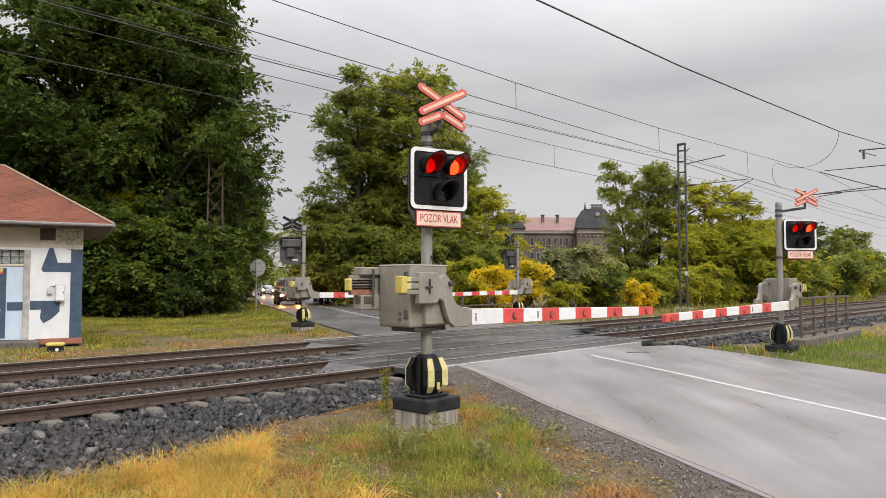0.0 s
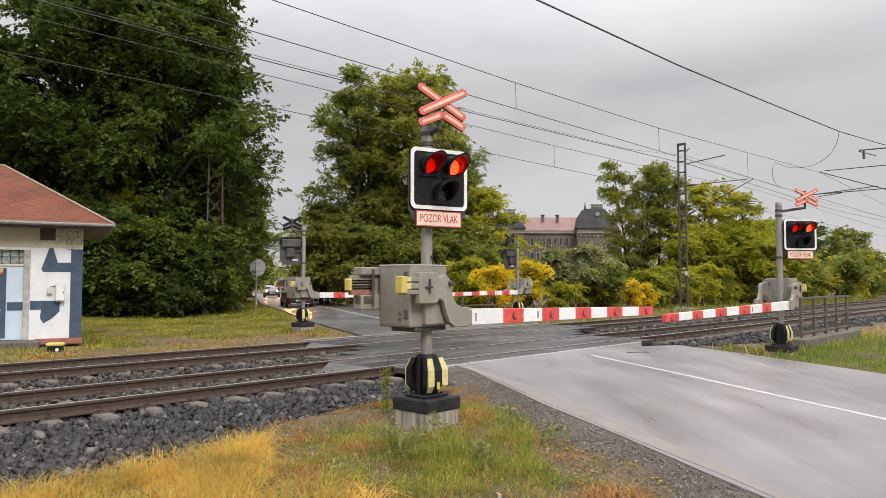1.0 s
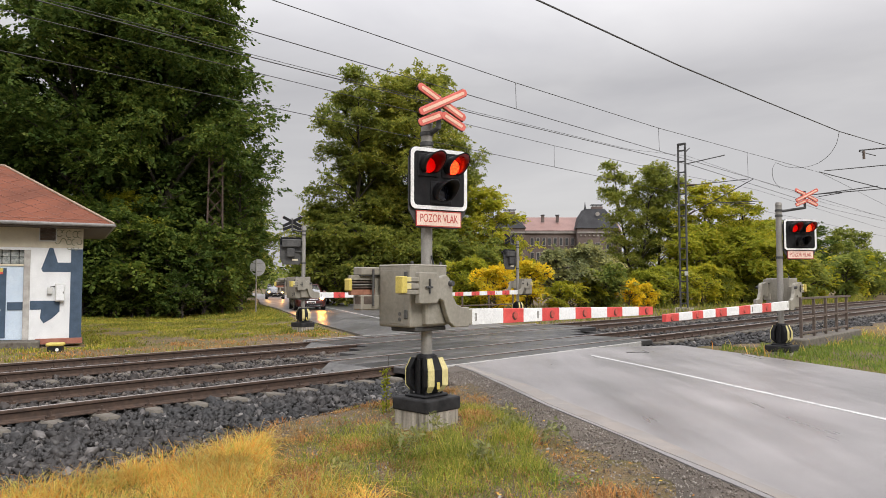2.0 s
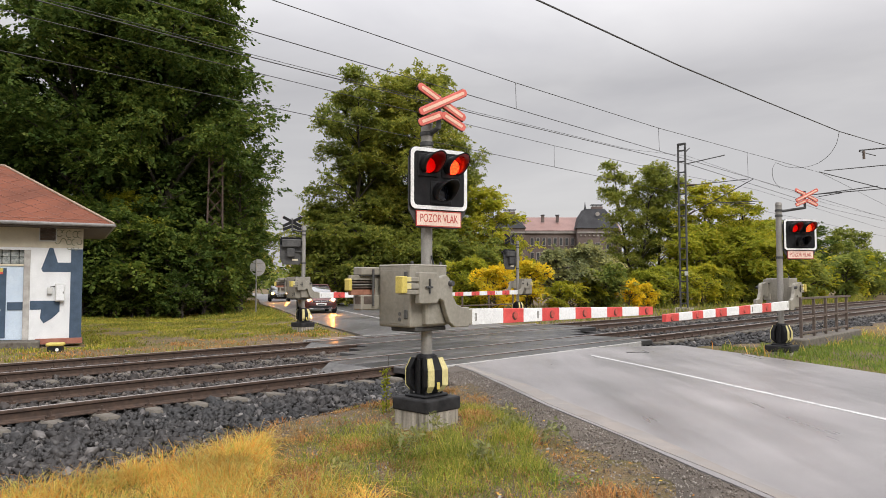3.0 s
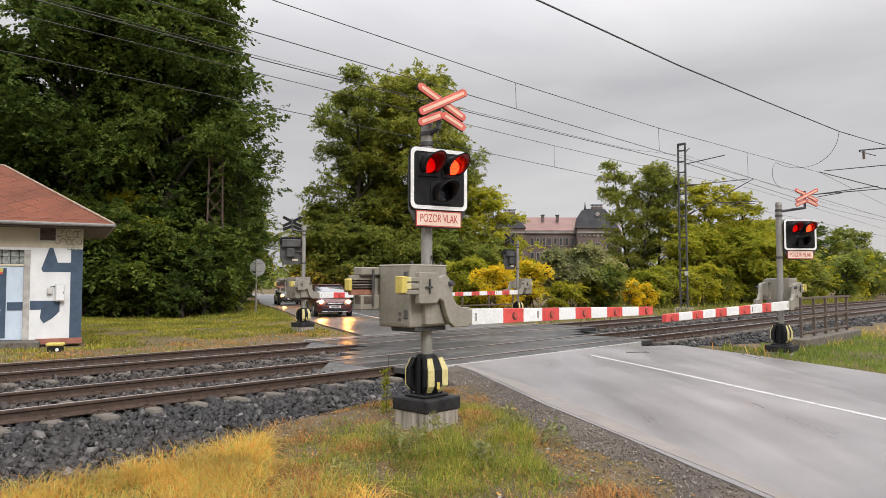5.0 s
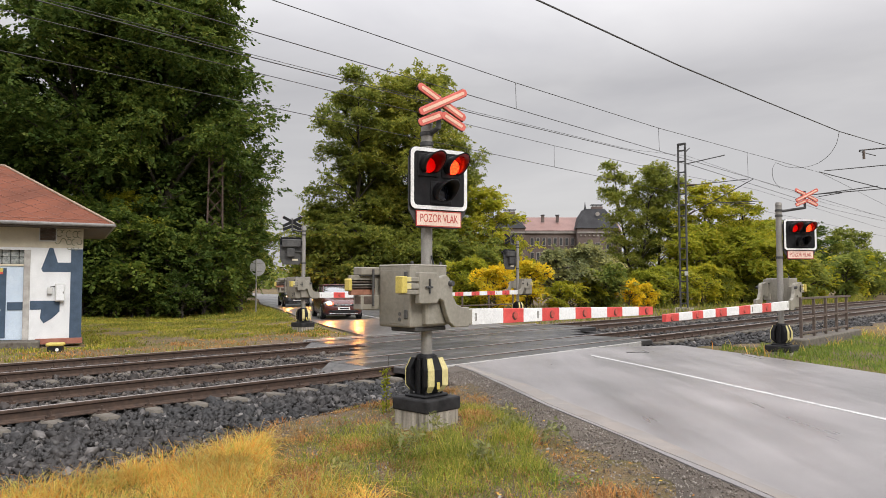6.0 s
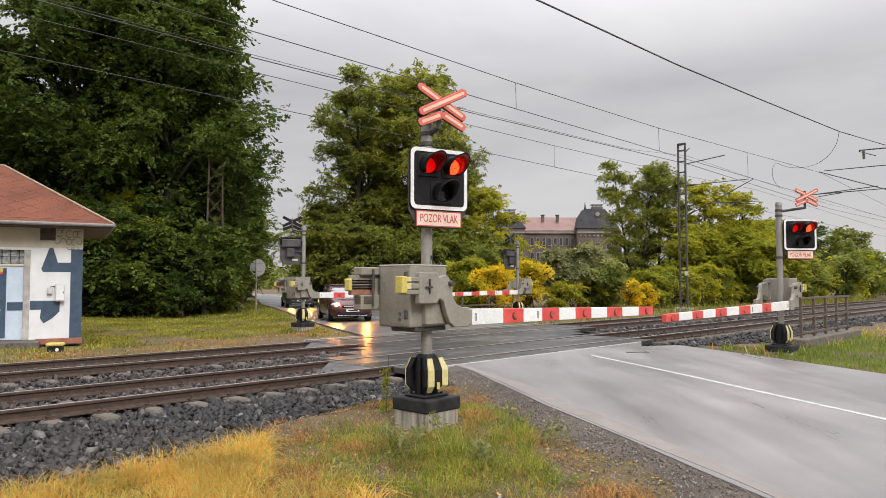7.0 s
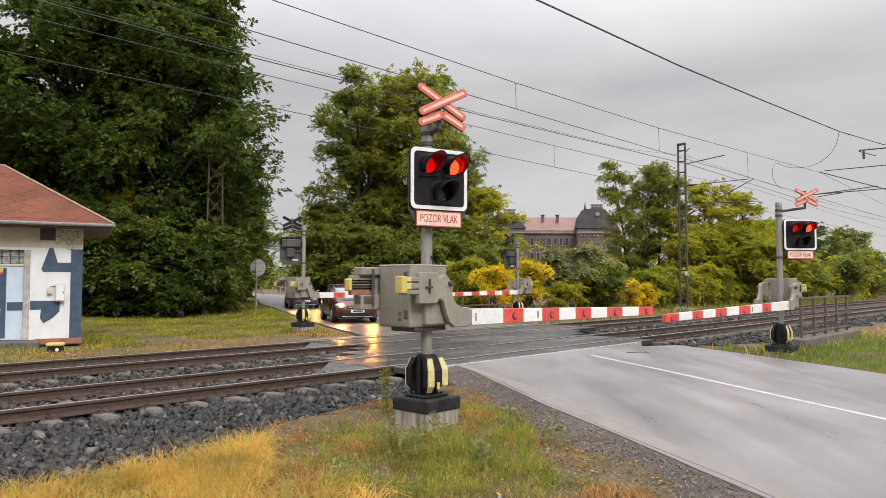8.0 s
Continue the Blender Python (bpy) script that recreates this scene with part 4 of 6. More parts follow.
barrier_signal("barrier_signal", "opposite barrier with lowered boom and flashing red signal beside the railing", (7.63, 16.0, -0.29), TRACK_TURN + 180, 4.95, 3, (0.44, -0.06), (0.56, -0.08), True, 0.83, True, (0.5, 1.587, 2.109, 2.754, 3.33, 3.925, 4.432, 4.959, 5.388, 5.899, 6.36))
barrier_signal("barrier_signal", "far barrier seen from behind beside the tracks", (-4.66, 23.6, -0.2), TRACK_TURN, 5.0, 192, (-0.42, 0.05), (-0.40, 0.05), False)
barrier_signal("barrier_signal", "far barrier seen from behind before yellow bushes", (3.38, 32.0, -0.2), TRACK_TURN + 180, 5.2, 220, (-0.36, 0.05), (-0.3, 0.05), False, 1.0, True)


# ---------------------------------------------------------------- trees and bushes
def tube(pts, radii, seg, verts, faces):
    base = len(verts)
    for i, (p, r) in enumerate(zip(pts, radii)):
        d = (Vector(pts[min(i + 1, len(pts) - 1)]) - Vector(pts[max(i - 1, 0)])).normalized()
        q = d.to_track_quat("Z", "Y")
        for k in range(seg):
            a = 2 * math.pi * k / seg
            verts.append(Vector(p) + q @ Vector((r * math.cos(a), r * math.sin(a), 0)))
    for i in range(len(pts) - 1):
        for k in range(seg):
            j = (k + 1) % seg
            faces.append((base + i * seg + k, base + i * seg + j, base + (i + 1) * seg + j, base + (i + 1) * seg + k))


def tree_meshes(seed, height, spread, crown_low, leaf, count, stems=1, airy=0.5, limbs=26):
    """Trunk and limbs, and a crown of many leaves in clumps at the twig ends."""
    rng = random.Random(seed)
    nr = np.random.default_rng(seed)
    verts, faces, tips = [], [], []
    for s in range(stems):
        lean = Vector((rng.uniform(-1, 1), rng.uniform(-1, 1), 0)) * (0.04 if stems == 1 else 0.09) * height
        start = Vector((rng.uniform(-1, 1), rng.uniform(-1, 1), 0)) * (0 if stems == 1 else 0.05 * height)
        r0 = height * 0.021 / math.sqrt(stems)
        line, rad = [], []
        for i in range(9):
            f = i / 8
            w = Vector((rng.uniform(-1, 1), rng.uniform(-1, 1), 0)) * 0.014 * height * (f > 0)
            line.append(start + lean * f * f + w + Vector((0, 0, height * 0.93 * f)))
            rad.append(r0 * (1.35 if i == 0 else 1) * (1 - 0.9 * f))
        tube(line, rad, 7, verts, faces)
        for k in range(limbs // stems):
            f = crown_low + (0.97 - crown_low) * (k + rng.random()) / (limbs // stems)
            i = min(7, int(f * 8))
            p = line[i].lerp(line[i + 1], f * 8 - i)
            a = k * 2.4 + rng.uniform(-0.5, 0.5)
            rel = (f - crown_low) / (1 - crown_low)
            reach = spread * float(np.interp(rel, (0, 0.15, 0.4, 0.72, 0.9, 1), (0.65, 0.9, 1.0, 0.82, 0.55, 0.3))) * rng.uniform(0.6, 1.1)
            d = Vector((math.cos(a), math.sin(a), 0))
            rise = reach * rng.uniform(0.3, 0.9)
            mid = p + d * reach * 0.5 + Vector((0, 0, rise * 0.65))
            tip = p + d * reach + Vector((0, 0, rise * 0.8))
            tube([p, mid, tip], [max(0.03, rad[i] * 0.42), max(0.02, rad[i] * 0.25), 0.012], 5, verts, faces)
            for q, w in ((tip, 1.0), (mid.lerp(tip, 0.5), 0.9), (mid, 0.7)):
                tips.append((q, w))
            for _ in range(3):
                e = mid.lerp(tip, rng.random()) + Vector((rng.uniform(-1, 1), rng.uniform(-1, 1), rng.uniform(-0.6, 0.7))) * reach * 0.38
                tube([mid.lerp(tip, 0.3), e], [0.025, 0.008], 4, verts, faces)
                tips.append((e, 0.9))
        tips.append((line[-1], 0.9))
    wood = raw_mesh("trunk", [tuple(v) for v in verts], faces, 4)
    c = np.array([tuple(t[0]) for t in tips])
    w = np.array([t[1] for t in tips])
    clump = spread * (0.16 + 0.1 * (1 - airy))
    return wood, spray_mesh("crown", c, w, clump, leaf, count, nr)


def spray_mesh(name, c, w, clump, leaf, count, nr, per=11):
    """Leaves set in two rows along short drooping twigs; the twigs stand in flattened clumps round the centres c."""
    n = count // per
    pick = nr.choice(len(c), n, p=w / w.sum())
    size = nr.uniform(0.55, 1.4, len(c))
    u = nr.normal(size=(n, 3))
    u /= np.linalg.norm(u, axis=1, keepdims=True)
    u[:, 2] = np.where(u[:, 2] < -0.3, -u[:, 2], u[:, 2])
    r = nr.random(n) ** 0.55 * clump * size[pick]
    base = c[pick] + u * r[:, None] * np.array([1.1, 1.1, 0.85])
    run = u * np.array([1, 1, 0.7]) + nr.normal(size=(n, 3)) * 0.45
    run /= np.linalg.norm(run, axis=1, keepdims=True)
    up = np.array([0, 0, 1.0]) + u * 0.55 + nr.normal(size=(n, 3)) * 0.3
    side = np.cross(run, up)
    side /= np.linalg.norm(side, axis=1, keepdims=True)
    up = np.cross(side, run)
    length = (leaf * nr.uniform(2.0, 3.4, n))[:, None]
    quads = []
    for k in range(per):
        f = (k + 0.6) / per
        sg = (1 if k % 2 else -1) * (0 if k == per - 1 else 1)
        p = base + run * length * f + side * length * sg * 0.2 * (1.15 - 0.6 * f) + nr.normal(size=(n, 3)) * leaf * 0.16
        p[:, 2] -= (length[:, 0] * 0.42 * f * f)
        a = run * (0.65 if sg else 1.0) + side * sg * 0.85 + nr.normal(size=(n, 3)) * 0.25 - np.array([0, 0, 0.3])
        a /= np.linalg.norm(a, axis=1, keepdims=True)
        b = np.cross(up + nr.normal(size=(n, 3)) * 0.35, a)
        b /= np.linalg.norm(b, axis=1, keepdims=True)
        q = leaf * nr.uniform(0.7, 1.25, (n, 1))
        quads.append(np.stack([p - a * q * 0.5, p + b * q * 0.33 + a * q * 0.05, p + a * q * 0.55, p - b * q * 0.33 + a * q * 0.05], 1))
    v = np.concatenate(quads, 0)
    return raw_mesh(name, v, np.arange(len(v) * 4), 4)


def leaf_mesh(name, pos, leaf, nr, aspect=0.62, out=0.0):
    """Leaves whose faces turn outwards and up."""
    n = len(pos)
    face = nr.normal(size=(n, 3)) * 0.5 + out * 0.8 + np.array([0, 0, 0.5])
    a = np.cross(face, nr.normal(size=(n, 3)))
    a /= np.linalg.norm(a, axis=1, keepdims=True)
    b = np.cross(a, face)
    b /= np.linalg.norm(b, axis=1, keepdims=True)
    s = leaf * nr.uniform(0.55, 1.3, (n, 1))
    p0, p2 = pos - a * s * 0.5, pos + a * s * 0.5
    p1, p3 = pos + b * s * 0.5 * aspect, pos - b * s * 0.5 * aspect
    v = np.stack([p0, p1, p2, p3], 1)
    return raw_mesh(name, v, np.arange(n * 4), 4)


TREES = {}


def tree(kind, material, label, x, y, scale, turn, name="tree", category="tree", squash=1.0, group=""):
    """One tree; trees of one kind share their meshes."""
    key = (kind, material)
    if key not in TREES:
        wood, crown = tree_meshes(*KINDS[kind])
        wood.materials.append(M["bark"])
        crown.materials.append(M[material])
        TREES[key] = (wood, crown)
    wood, crown = TREES[key]
    z = float(ground_height(np.array([x]), np.array([y]))[0]) - 0.08
    t = thing(name, label, category, at=Matrix.Translation((x, y, z)) @ pose(0, 0, 0, 0, 0, turn) @ Matrix.Diagonal((scale, scale, scale * squash, 1)), group=group)
    part("trunk", wood, None, t)
    part("crown", crown, None, t)
    return t


# seed, height, spread, crown start, leaf, count, stems, airy, limbs
KINDS = {
    "oak": (3, 22, 5.4, 0.25, 0.225, 84000, 1, 0.65, 46),
    "oak_b": (8, 22, 5.2, 0.2, 0.225, 84000, 1, 0.65, 46),
    "oak_far": (12, 22, 5.4, 0.16, 0.46, 15000, 1, 0.3, 30),
    "ash": (5, 18, 4.1, 0.12, 0.185, 76000, 3, 0.62, 60),
    "ash_b": (15, 18, 3.6, 0.1, 0.185, 72000, 2, 0.62, 56),
    "maple": (9, 11, 3.1, 0.06, 0.2, 22000, 3, 0.65, 46),
    "overhang": (19, 11, 3.0, 0.5, 0.2, 13000, 1, 0.7, 26),
    "poplar": (33, 13, 1.5, 0.1, 0.24, 9000, 1, 0.4, 40),
    "shrub_far": (29, 3.0, 1.4, 0.05, 0.25, 2600, 4, 0.6, 24),
    "bush": (21, 4.2, 2.3, 0.05, 0.19, 10500, 5, 0.5, 40),
    "shrub": (27, 3.0, 1.4, 0.05, 0.155, 5200, 5, 0.7, 30),
}
WOOD_L = "tall dense dark green tree at the edge of the wood"
for x, y, k, sc, sq in ((-15.5, 39.5, "oak", 0.88, 1.15), (-16.5, 42, "oak_b", 1.05, 1.0), (-20.5, 40, "oak", 1.1, 1.0), (-25.8, 41, "oak_b", 0.74, 1.0), (-19, 50, "oak_far", 1.0, 1.0), (-23, 49, "oak_far", 1.0, 1.0),
                        (-31, 46, "oak_far", 0.8, 1.0), (-36, 42, "oak_far", 0.9, 1.0), (-29, 56, "oak_far", 0.8, 1.0), (-24, 60, "oak_far", 0.9, 1.0), (-38, 55, "oak_far", 0.9, 1.0), (-22, 75, "oak_far", 0.6, 0.9)):
    tree(k, "leaf_dark", WOOD_L, x, y, sc, random.uniform(0, 360), squash=sq, group="wood by the hut")
for x, y, sc in ((-12.7, 37.4, 1.0), (-13.1, 38.6, 1.05), (-13.9, 36.4, 0.95), (-15.6, 35.6, 1.1), (-17.8, 35.0, 1.0), (-20.2, 34.2, 1.15), (-22.8, 33.6, 1.1), (-13.6, 41, 1.3), (-12.7, 40.6, 0.9), (-14.2, 46.5, 1.2), (-17.0, 54, 1.3), (-19.6, 62, 1.3), (-23, 72, 1.6), (-16.5, 39, 1.5), (-20.5, 38, 1.5), (-25.4, 33.5, 1.2), (-28.5, 34, 1.3)):
    tree("bush", "leaf_dark", "dense dark green bush below tall trees", x, y, sc, random.uniform(0, 360), name="bush", category="bush", group="bushes by the hut")
for i in range(10):
    x = -13.0 - 1.75 * i
    tree("shrub", "leaf_dark", "low dark bush at the edge of the wood", x, 35.6 - 0.22 * i + random.uniform(-0.5, 0.5), random.uniform(0.7, 1.05), random.uniform(0, 360), name="bush", category="bush", group="bushes by the hut")
for x, y, sc in ((13.6, 47.5, 0.8), (14.8, 49, 0.9), (16.4, 50, 0.9), (18.0, 52, 0.9), (9.2, 43.6, 0.7), (19.8, 54, 1.0), (21.6, 55.5, 0.9), (7.6, 42, 0.6)):
    tree("shrub", "leaf_lime", "yellow-green bush behind the railing", x, y, sc, random.uniform(0, 360), name="bush", category="bush", group="bushes by the railing")
tree("overhang", "leaf_dark", "lower dark tree leaning out of the wood", -11.7, 40.5, 0.86, 210)
tree("maple", "leaf_lime", "yellowing young tree inside the wood", -16.6, 37.6, 0.62, 40)
tree("maple", "leaf_mid", "lower roadside tree with fading leaves", -15.9, 56, 0.85, 130)
MID_L = "tall loose tree with fading green leaves beyond the crossing"
tree("ash", "leaf_mid", MID_L, -2.4, 52, 1.04, 20)
tree("ash_b", "leaf_mid", MID_L, -6.4, 53, 0.97, 140)
tree("ash_b", "leaf_mid", MID_L, -4.3, 55, 0.86, 10)
tree("ash", "leaf_mid", MID_L, 0.6, 53, 0.72, 200)
tree("maple", "leaf_mid", "lower tree with fading leaves", -8.6, 52, 0.72, 20)
tree("maple", "leaf_lime", "yellow-green tree turning in autumn", 3.6, 50, 0.78, 60)
tree("maple", "leaf_lime", "small yellow-green tree by the road", -10.6, 60, 0.75, 10)
for x, y, sc in ((-7.6, 50, 1.25), (-5.0, 49, 1.2), (-2.4, 48.5, 1.15), (0.2, 48, 1.15), (2.6, 47, 1.0), (-9.4, 54, 1.2), (-4, 54, 1.6), (0, 54, 1.6)):
    tree("bush", "leaf_mid", "shady undergrowth bush below the trees", x, y, sc, random.uniform(0, 360), name="bush", category="bush", group="undergrowth")
RIGHT_L = "green tree beside the railway embankment"
tree("ash_b", "leaf_mid", RIGHT_L, 16.9, 62, 0.64, 40, squash=1.12)
tree("ash", "leaf_mid", RIGHT_L, 20.0, 63, 0.63, 140, squash=1.1)
tree("maple", "leaf_lime", "bright yellow-green tree beside the railway", 22.8, 60, 0.95, 0)
tree("maple", "leaf_lime", "bright yellow-green tree beside the railway", 26.2, 62, 0.88, 120)
for x, y, sc in ((20.6, 57.5, 1.25), (23.2, 58.2, 1.45), (25.8, 59.2, 1.4), (28.0, 61.0, 1.4)):
    tree("bush", "leaf_lime", "full yellow-green bush below the railway trees", x, y, sc, random.uniform(0, 360), name="bush", category="bush", group="bushes below the railway trees")
tree("maple", "leaf_mid", RIGHT_L, 30.5, 70, 0.72, 50)
tree("maple", "leaf_mid", RIGHT_L, 35.5, 78, 0.8, 200)
tree("maple", "leaf_mid", RIGHT_L, 41.5, 84, 0.78, 90)
tree("maple", "leaf_dark", RIGHT_L, 47.5, 90, 0.85, 10)
tree("maple", "leaf_mid", RIGHT_L, 54, 96, 0.85, 300)
tree("maple", "leaf_mid", RIGHT_L, 61, 104, 0.85, 200)
for x, y, sc in ((43.6, 88, 0.72), (50.2, 90, 0.66), (52.4, 91, 0.6), (30.2, 66, 0.62)):
    tree("poplar", "leaf_mid", "slim tall tree beside the railway", x, y, sc, random.uniform(0, 360), group="slim railway trees")
for x, y, sc, mat, lab in ((2.7, 38, 0.85, "leaf_yellow", "golden yellow autumn bush behind the railing"), (4.8, 40, 0.95, "leaf_yellow", "golden yellow autumn bush behind the railing"), (11.6, 44, 0.6, "leaf_yellow", "golden yellow autumn bush behind the railing"),
                           (12.9, 45, 0.55, "leaf_yellow", "golden yellow autumn bush behind the railing"), (6.9, 43, 1.2, "leaf_grey", "pale grey-green willow shrub"), (8.6, 44.5, 1.3, "leaf_grey", "pale grey-green willow shrub"),
                           (10.2, 47, 1.15, "leaf_grey", "pale grey-green willow shrub"), (5.6, 45, 1.0, "leaf_lime", "yellow-green bush behind the railing"), (1.3, 41, 1.0, "leaf_lime", "yellow-green bush behind the railing"), (10.9, 45.5, 0.7, "leaf_lime", "yellow-green bush behind the railing")):
    tree("shrub", mat, lab, x, y, sc, random.uniform(0, 360), name="bush", category="bush", group="bushes by the railing")
for i in range(30):
    s = 30 + i * 4.2
    p = st(s, 23.5 + random.uniform(-1, 3) - 2 * (s > 45))
    tree("shrub_far", random.choice(["leaf_mid", "leaf_mid", "leaf_lime"]), "bush along the railway", p.x, p.y, random.uniform(1.0, 1.7) * (0.55 if s < 68 else 1.0), random.uniform(0, 360), name="bush", category="bush", group="railway bushes")


def build_far_wood():
    """A distant belt of trees that closes the view."""
    nr = np.random.default_rng(77)
    pos = []
    for i in range(120):
        a = radians(-60 + 120 * i / 119)
        d = nr.uniform(190, 240)
        c = np.array([math.sin(a) * d, math.cos(a) * d, 0])
        h = nr.uniform(5, 9)
        o = nr.normal(size=(260, 3)) * np.array([4.2, 4.2, h * 0.3]) + np.array([0, 0, h * 0.45])
        o[:, 2] = np.abs(o[:, 2])
        pos.append(c + o)
    stuff("far_wood", leaf_mesh("far_wood", np.concatenate(pos), 1.5, nr), M["leaf_mid"], "distant belt of green trees", "wood")


build_far_wood()


# ---------------------------------------------------------------- railway hut
def build_hut():
    """A small plastered hut with a hipped red roof; its front faces the tracks."""
    hut = thing("railway_hut", "white painted railway hut with blue shapes and a red hipped roof", "hut", at=pose(-10.2, 20.0, -0.2, 0, 0, 28))
    # local x runs along the front to the right (corner at 0), y to the back
    L, W, H = 6.5, 4.2, 3.32
    wall = bmesh.new()
    door0, door1, dh = -3.0, -1.28, 2.62
    box(door0 + L, 0.3, H, ((-L + door0) / 2, 0.15, H / 2), bm=wall)
    box(-door1, 0.3, H, (door1 / 2, 0.15, H / 2), bm=wall)
    box(door1 - door0, 0.3, H - dh, ((door0 + door1) / 2, 0.15, (H + dh) / 2), bm=wall)
    box(0.3, W - 0.3, H, (-0.15, (W + 0.3) / 2, H / 2), bm=wall)
    box(0.3, W - 0.3, H, (-L + 0.15, (W + 0.3) / 2, H / 2), bm=wall)
    box(L - 0.6, 0.3, H, (-L / 2, W - 0.15, H / 2), bm=wall)
    part("wall", wall, M["plaster"], hut, "white painted plaster walls")
    part("frieze", box(-door1 - 0.0, 0.012, 0.62, (door1 / 2, -0.006, 3.0)), M["cream"], hut, "cream plaster band under the eaves")
    part("frieze", box(1.74, 0.012, 0.62, (-2.14, -0.006, 3.0)), M["cream"], hut)
    part("brick_base", box(1.15, 0.06, 0.16, (-0.55, -0.03, 0.1), bevel=0.01), M["brick_red"], hut, "red brick base course")
    part("doorstep", box(3.2, 0.9, 0.22, (-2.6, -0.45, 0.05), bevel=0.02), M["sleeper"], hut, "worn concrete doorstep")
    # painted shapes
    part("painted_corner", box(0.30, 0.010, 2.48, (-0.15, -0.005, 1.42)), M["navy"], hut, "dark blue painted corner strip")
    part("painted_shape", plate_of([(-0.98, 2.02), (-0.3, 2.02), (-0.3, 2.28), (-0.62, 2.28), (-0.75, 2.72), (-0.83, 2.70), (-1.02, 2.1)], 0.01, (0, -0.005, 0)), M["navy"], hut, "dark blue painted arrow")
    part("painted_shape", plate_of([(-1.27, 0.98), (-1.0, 0.98), (-1.02, 0.74), (-0.93, 0.6), (-0.72, 0.74), (-0.55, 0.92), (-0.55, 1.22), (-1.27, 1.22)], 0.01, (0, -0.005, 0)), M["navy"], hut, "dark blue painted arrow")
    # scrawl as loose strokes that spell nothing
    def stroke(cx, cz, r, a0, a1, squeeze=1.0):
        bm = bmesh.new()
        rows = []
        for k in range(9):
            a = radians(a0 + (a1 - a0) * k / 8)
            c, s = math.cos(a), math.sin(a)
            rows.append([bm.verts.new((cx + q * c * squeeze, y, cz + q * s)) for q, y in ((r - 0.011, -0.013), (r + 0.011, -0.013), (r + 0.011, -0.017), (r - 0.011, -0.017))])
        for p, q in zip(rows, rows[1:]):
            for k in range(4):
                bm.faces.new((p[k], p[(k + 1) % 4], q[(k + 1) % 4], q[k]))
        bmesh.ops.recalc_face_normals(bm, faces=bm.faces)
        part("scrawl", bm, M["scrawl"], hut)

    for cx, cz, r, a0, a1 in ((-0.6, 3.1, 0.1, 0, 330), (-0.46, 3.08, 0.12, 100, 170), (-0.36, 3.08, 0.1, 60, 300), (-0.2, 3.08, 0.09, 20, 320), (-0.08, 3.08, 0.1, 70, 290), (-0.64, 2.88, 0.08, 200, 360), (-0.5, 2.88, 0.08, 0, 200),
                              (-0.36, 2.86, 0.08, 20, 330), (-0.22, 2.86, 0.09, 90, 270), (-0.1, 2.87, 0.08, 180, 400), (-0.34, 2.74, 0.09, 200, 340), (-0.18, 2.73, 0.09, 190, 350)):
        stroke(cx, cz, r, a0, a1, 0.8)
    # vent
    vent = part("vent", box(0.44, 0.03, 0.4, (-0.88, -0.02, 3.06), bevel=0.008), M["box_grey"], hut, "louvred vent grille")
    for i in range(9):
        part("slat", box(0.38, 0.02, 0.03, pose(-0.88, -0.04, 2.91 + 0.0375 * i, 35, 0, 0)), M["brown_steel"], vent)
    # cabinet on the wall
    cab = part("wall_cabinet", box(0.24, 0.16, 0.5, (-0.55, -0.08, 1.45), bevel=0.015), M["box_grey"], hut, "light grey meter cabinet")
    part("cabinet_door", box(0.20, 0.012, 0.44, (-0.54, -0.166, 1.45), bevel=0.005), M["plaster"], cab)
    part("lock", box(0.02, 0.02, 0.06, (-0.47, -0.178, 1.45), bevel=0.004), M["dark_steel"], cab)
    dev = part("wall_device", box(0.13, 0.1, 0.18, (-0.80, -0.05, 1.50), bevel=0.01), M["box_grey"], hut, "small grey telephone box")
    part("cable", bar((-0.80, -0.04, 1.6), (-0.66, -0.04, 1.62), 0.012), M["dark_steel"], dev)
    # door with glass block light
    door = part("door", box(1.72, 0.06, 2.02, (-2.14, 0.14, 1.17), bevel=0.008), M["paleblue"], hut, "pale blue double door with dark panels")
    part("door_panel", box(0.42, 0.03, 1.9, (-2.05, 0.1, 1.17), bevel=0.008), M["navy"], door, "dark blue door panel")
    part("door_panel", box(0.38, 0.02, 0.22, (-1.62, 0.1, 1.08), bevel=0.004), M["navy"], door)
    part("notice", box(0.2, 0.01, 0.1, (-2.02, 0.08, 2.06)), M["yellow_box"], door, "yellow notice")
    part("notice", box(0.2, 0.01, 0.06, (-2.02, 0.08, 1.98)), M["red"], door, "red notice")
    part("notice_bar", box(0.16, 0.012, 0.02, (-2.03, 0.08, 0.98)), M["white"], door)
    part("door_frame", box(0.16, 0.2, 2.62, (-1.36, 0.1, 1.31), bevel=0.01), M["jamb"], hut, "stained grey plaster door jamb")
    part("transom", box(1.72, 0.08, 0.06, (-2.14, 0.12, 2.2), bevel=0.008), M["cream"], hut)
    win = part("glass_block_window", box(1.62, 0.05, 0.4, (-2.15, 0.2, 2.42)), M["black"], hut, "window of old glass blocks")
    for i in range(8):
        for k in range(2):
            part("glass_block", box(0.185, 0.07, 0.185, (-2.86 + 0.2 * i, 0.16, 2.325 + 0.195 * k), bevel=0.015), M["glass_block"], win)
    # hipped roof with sheets
    ov, ez, rise = 0.75, 3.34, 1.85
    x0, x1, y0, y1 = -L - ov, ov, -ov, W + ov
    hy = (y1 - y0) / 2
    A, B, C, D = (x0, y0, ez), (x1, y0, ez), (x1, y1, ez), (x0, y1, ez)
    R0, R1 = (x0 + hy, (y0 + y1) / 2, ez + rise), (x1 - hy, (y0 + y1) / 2, ez + rise)
    roof = bmesh.new()
    vs = [roof.verts.new(p) for p in (A, B, C, D, R0, R1)]
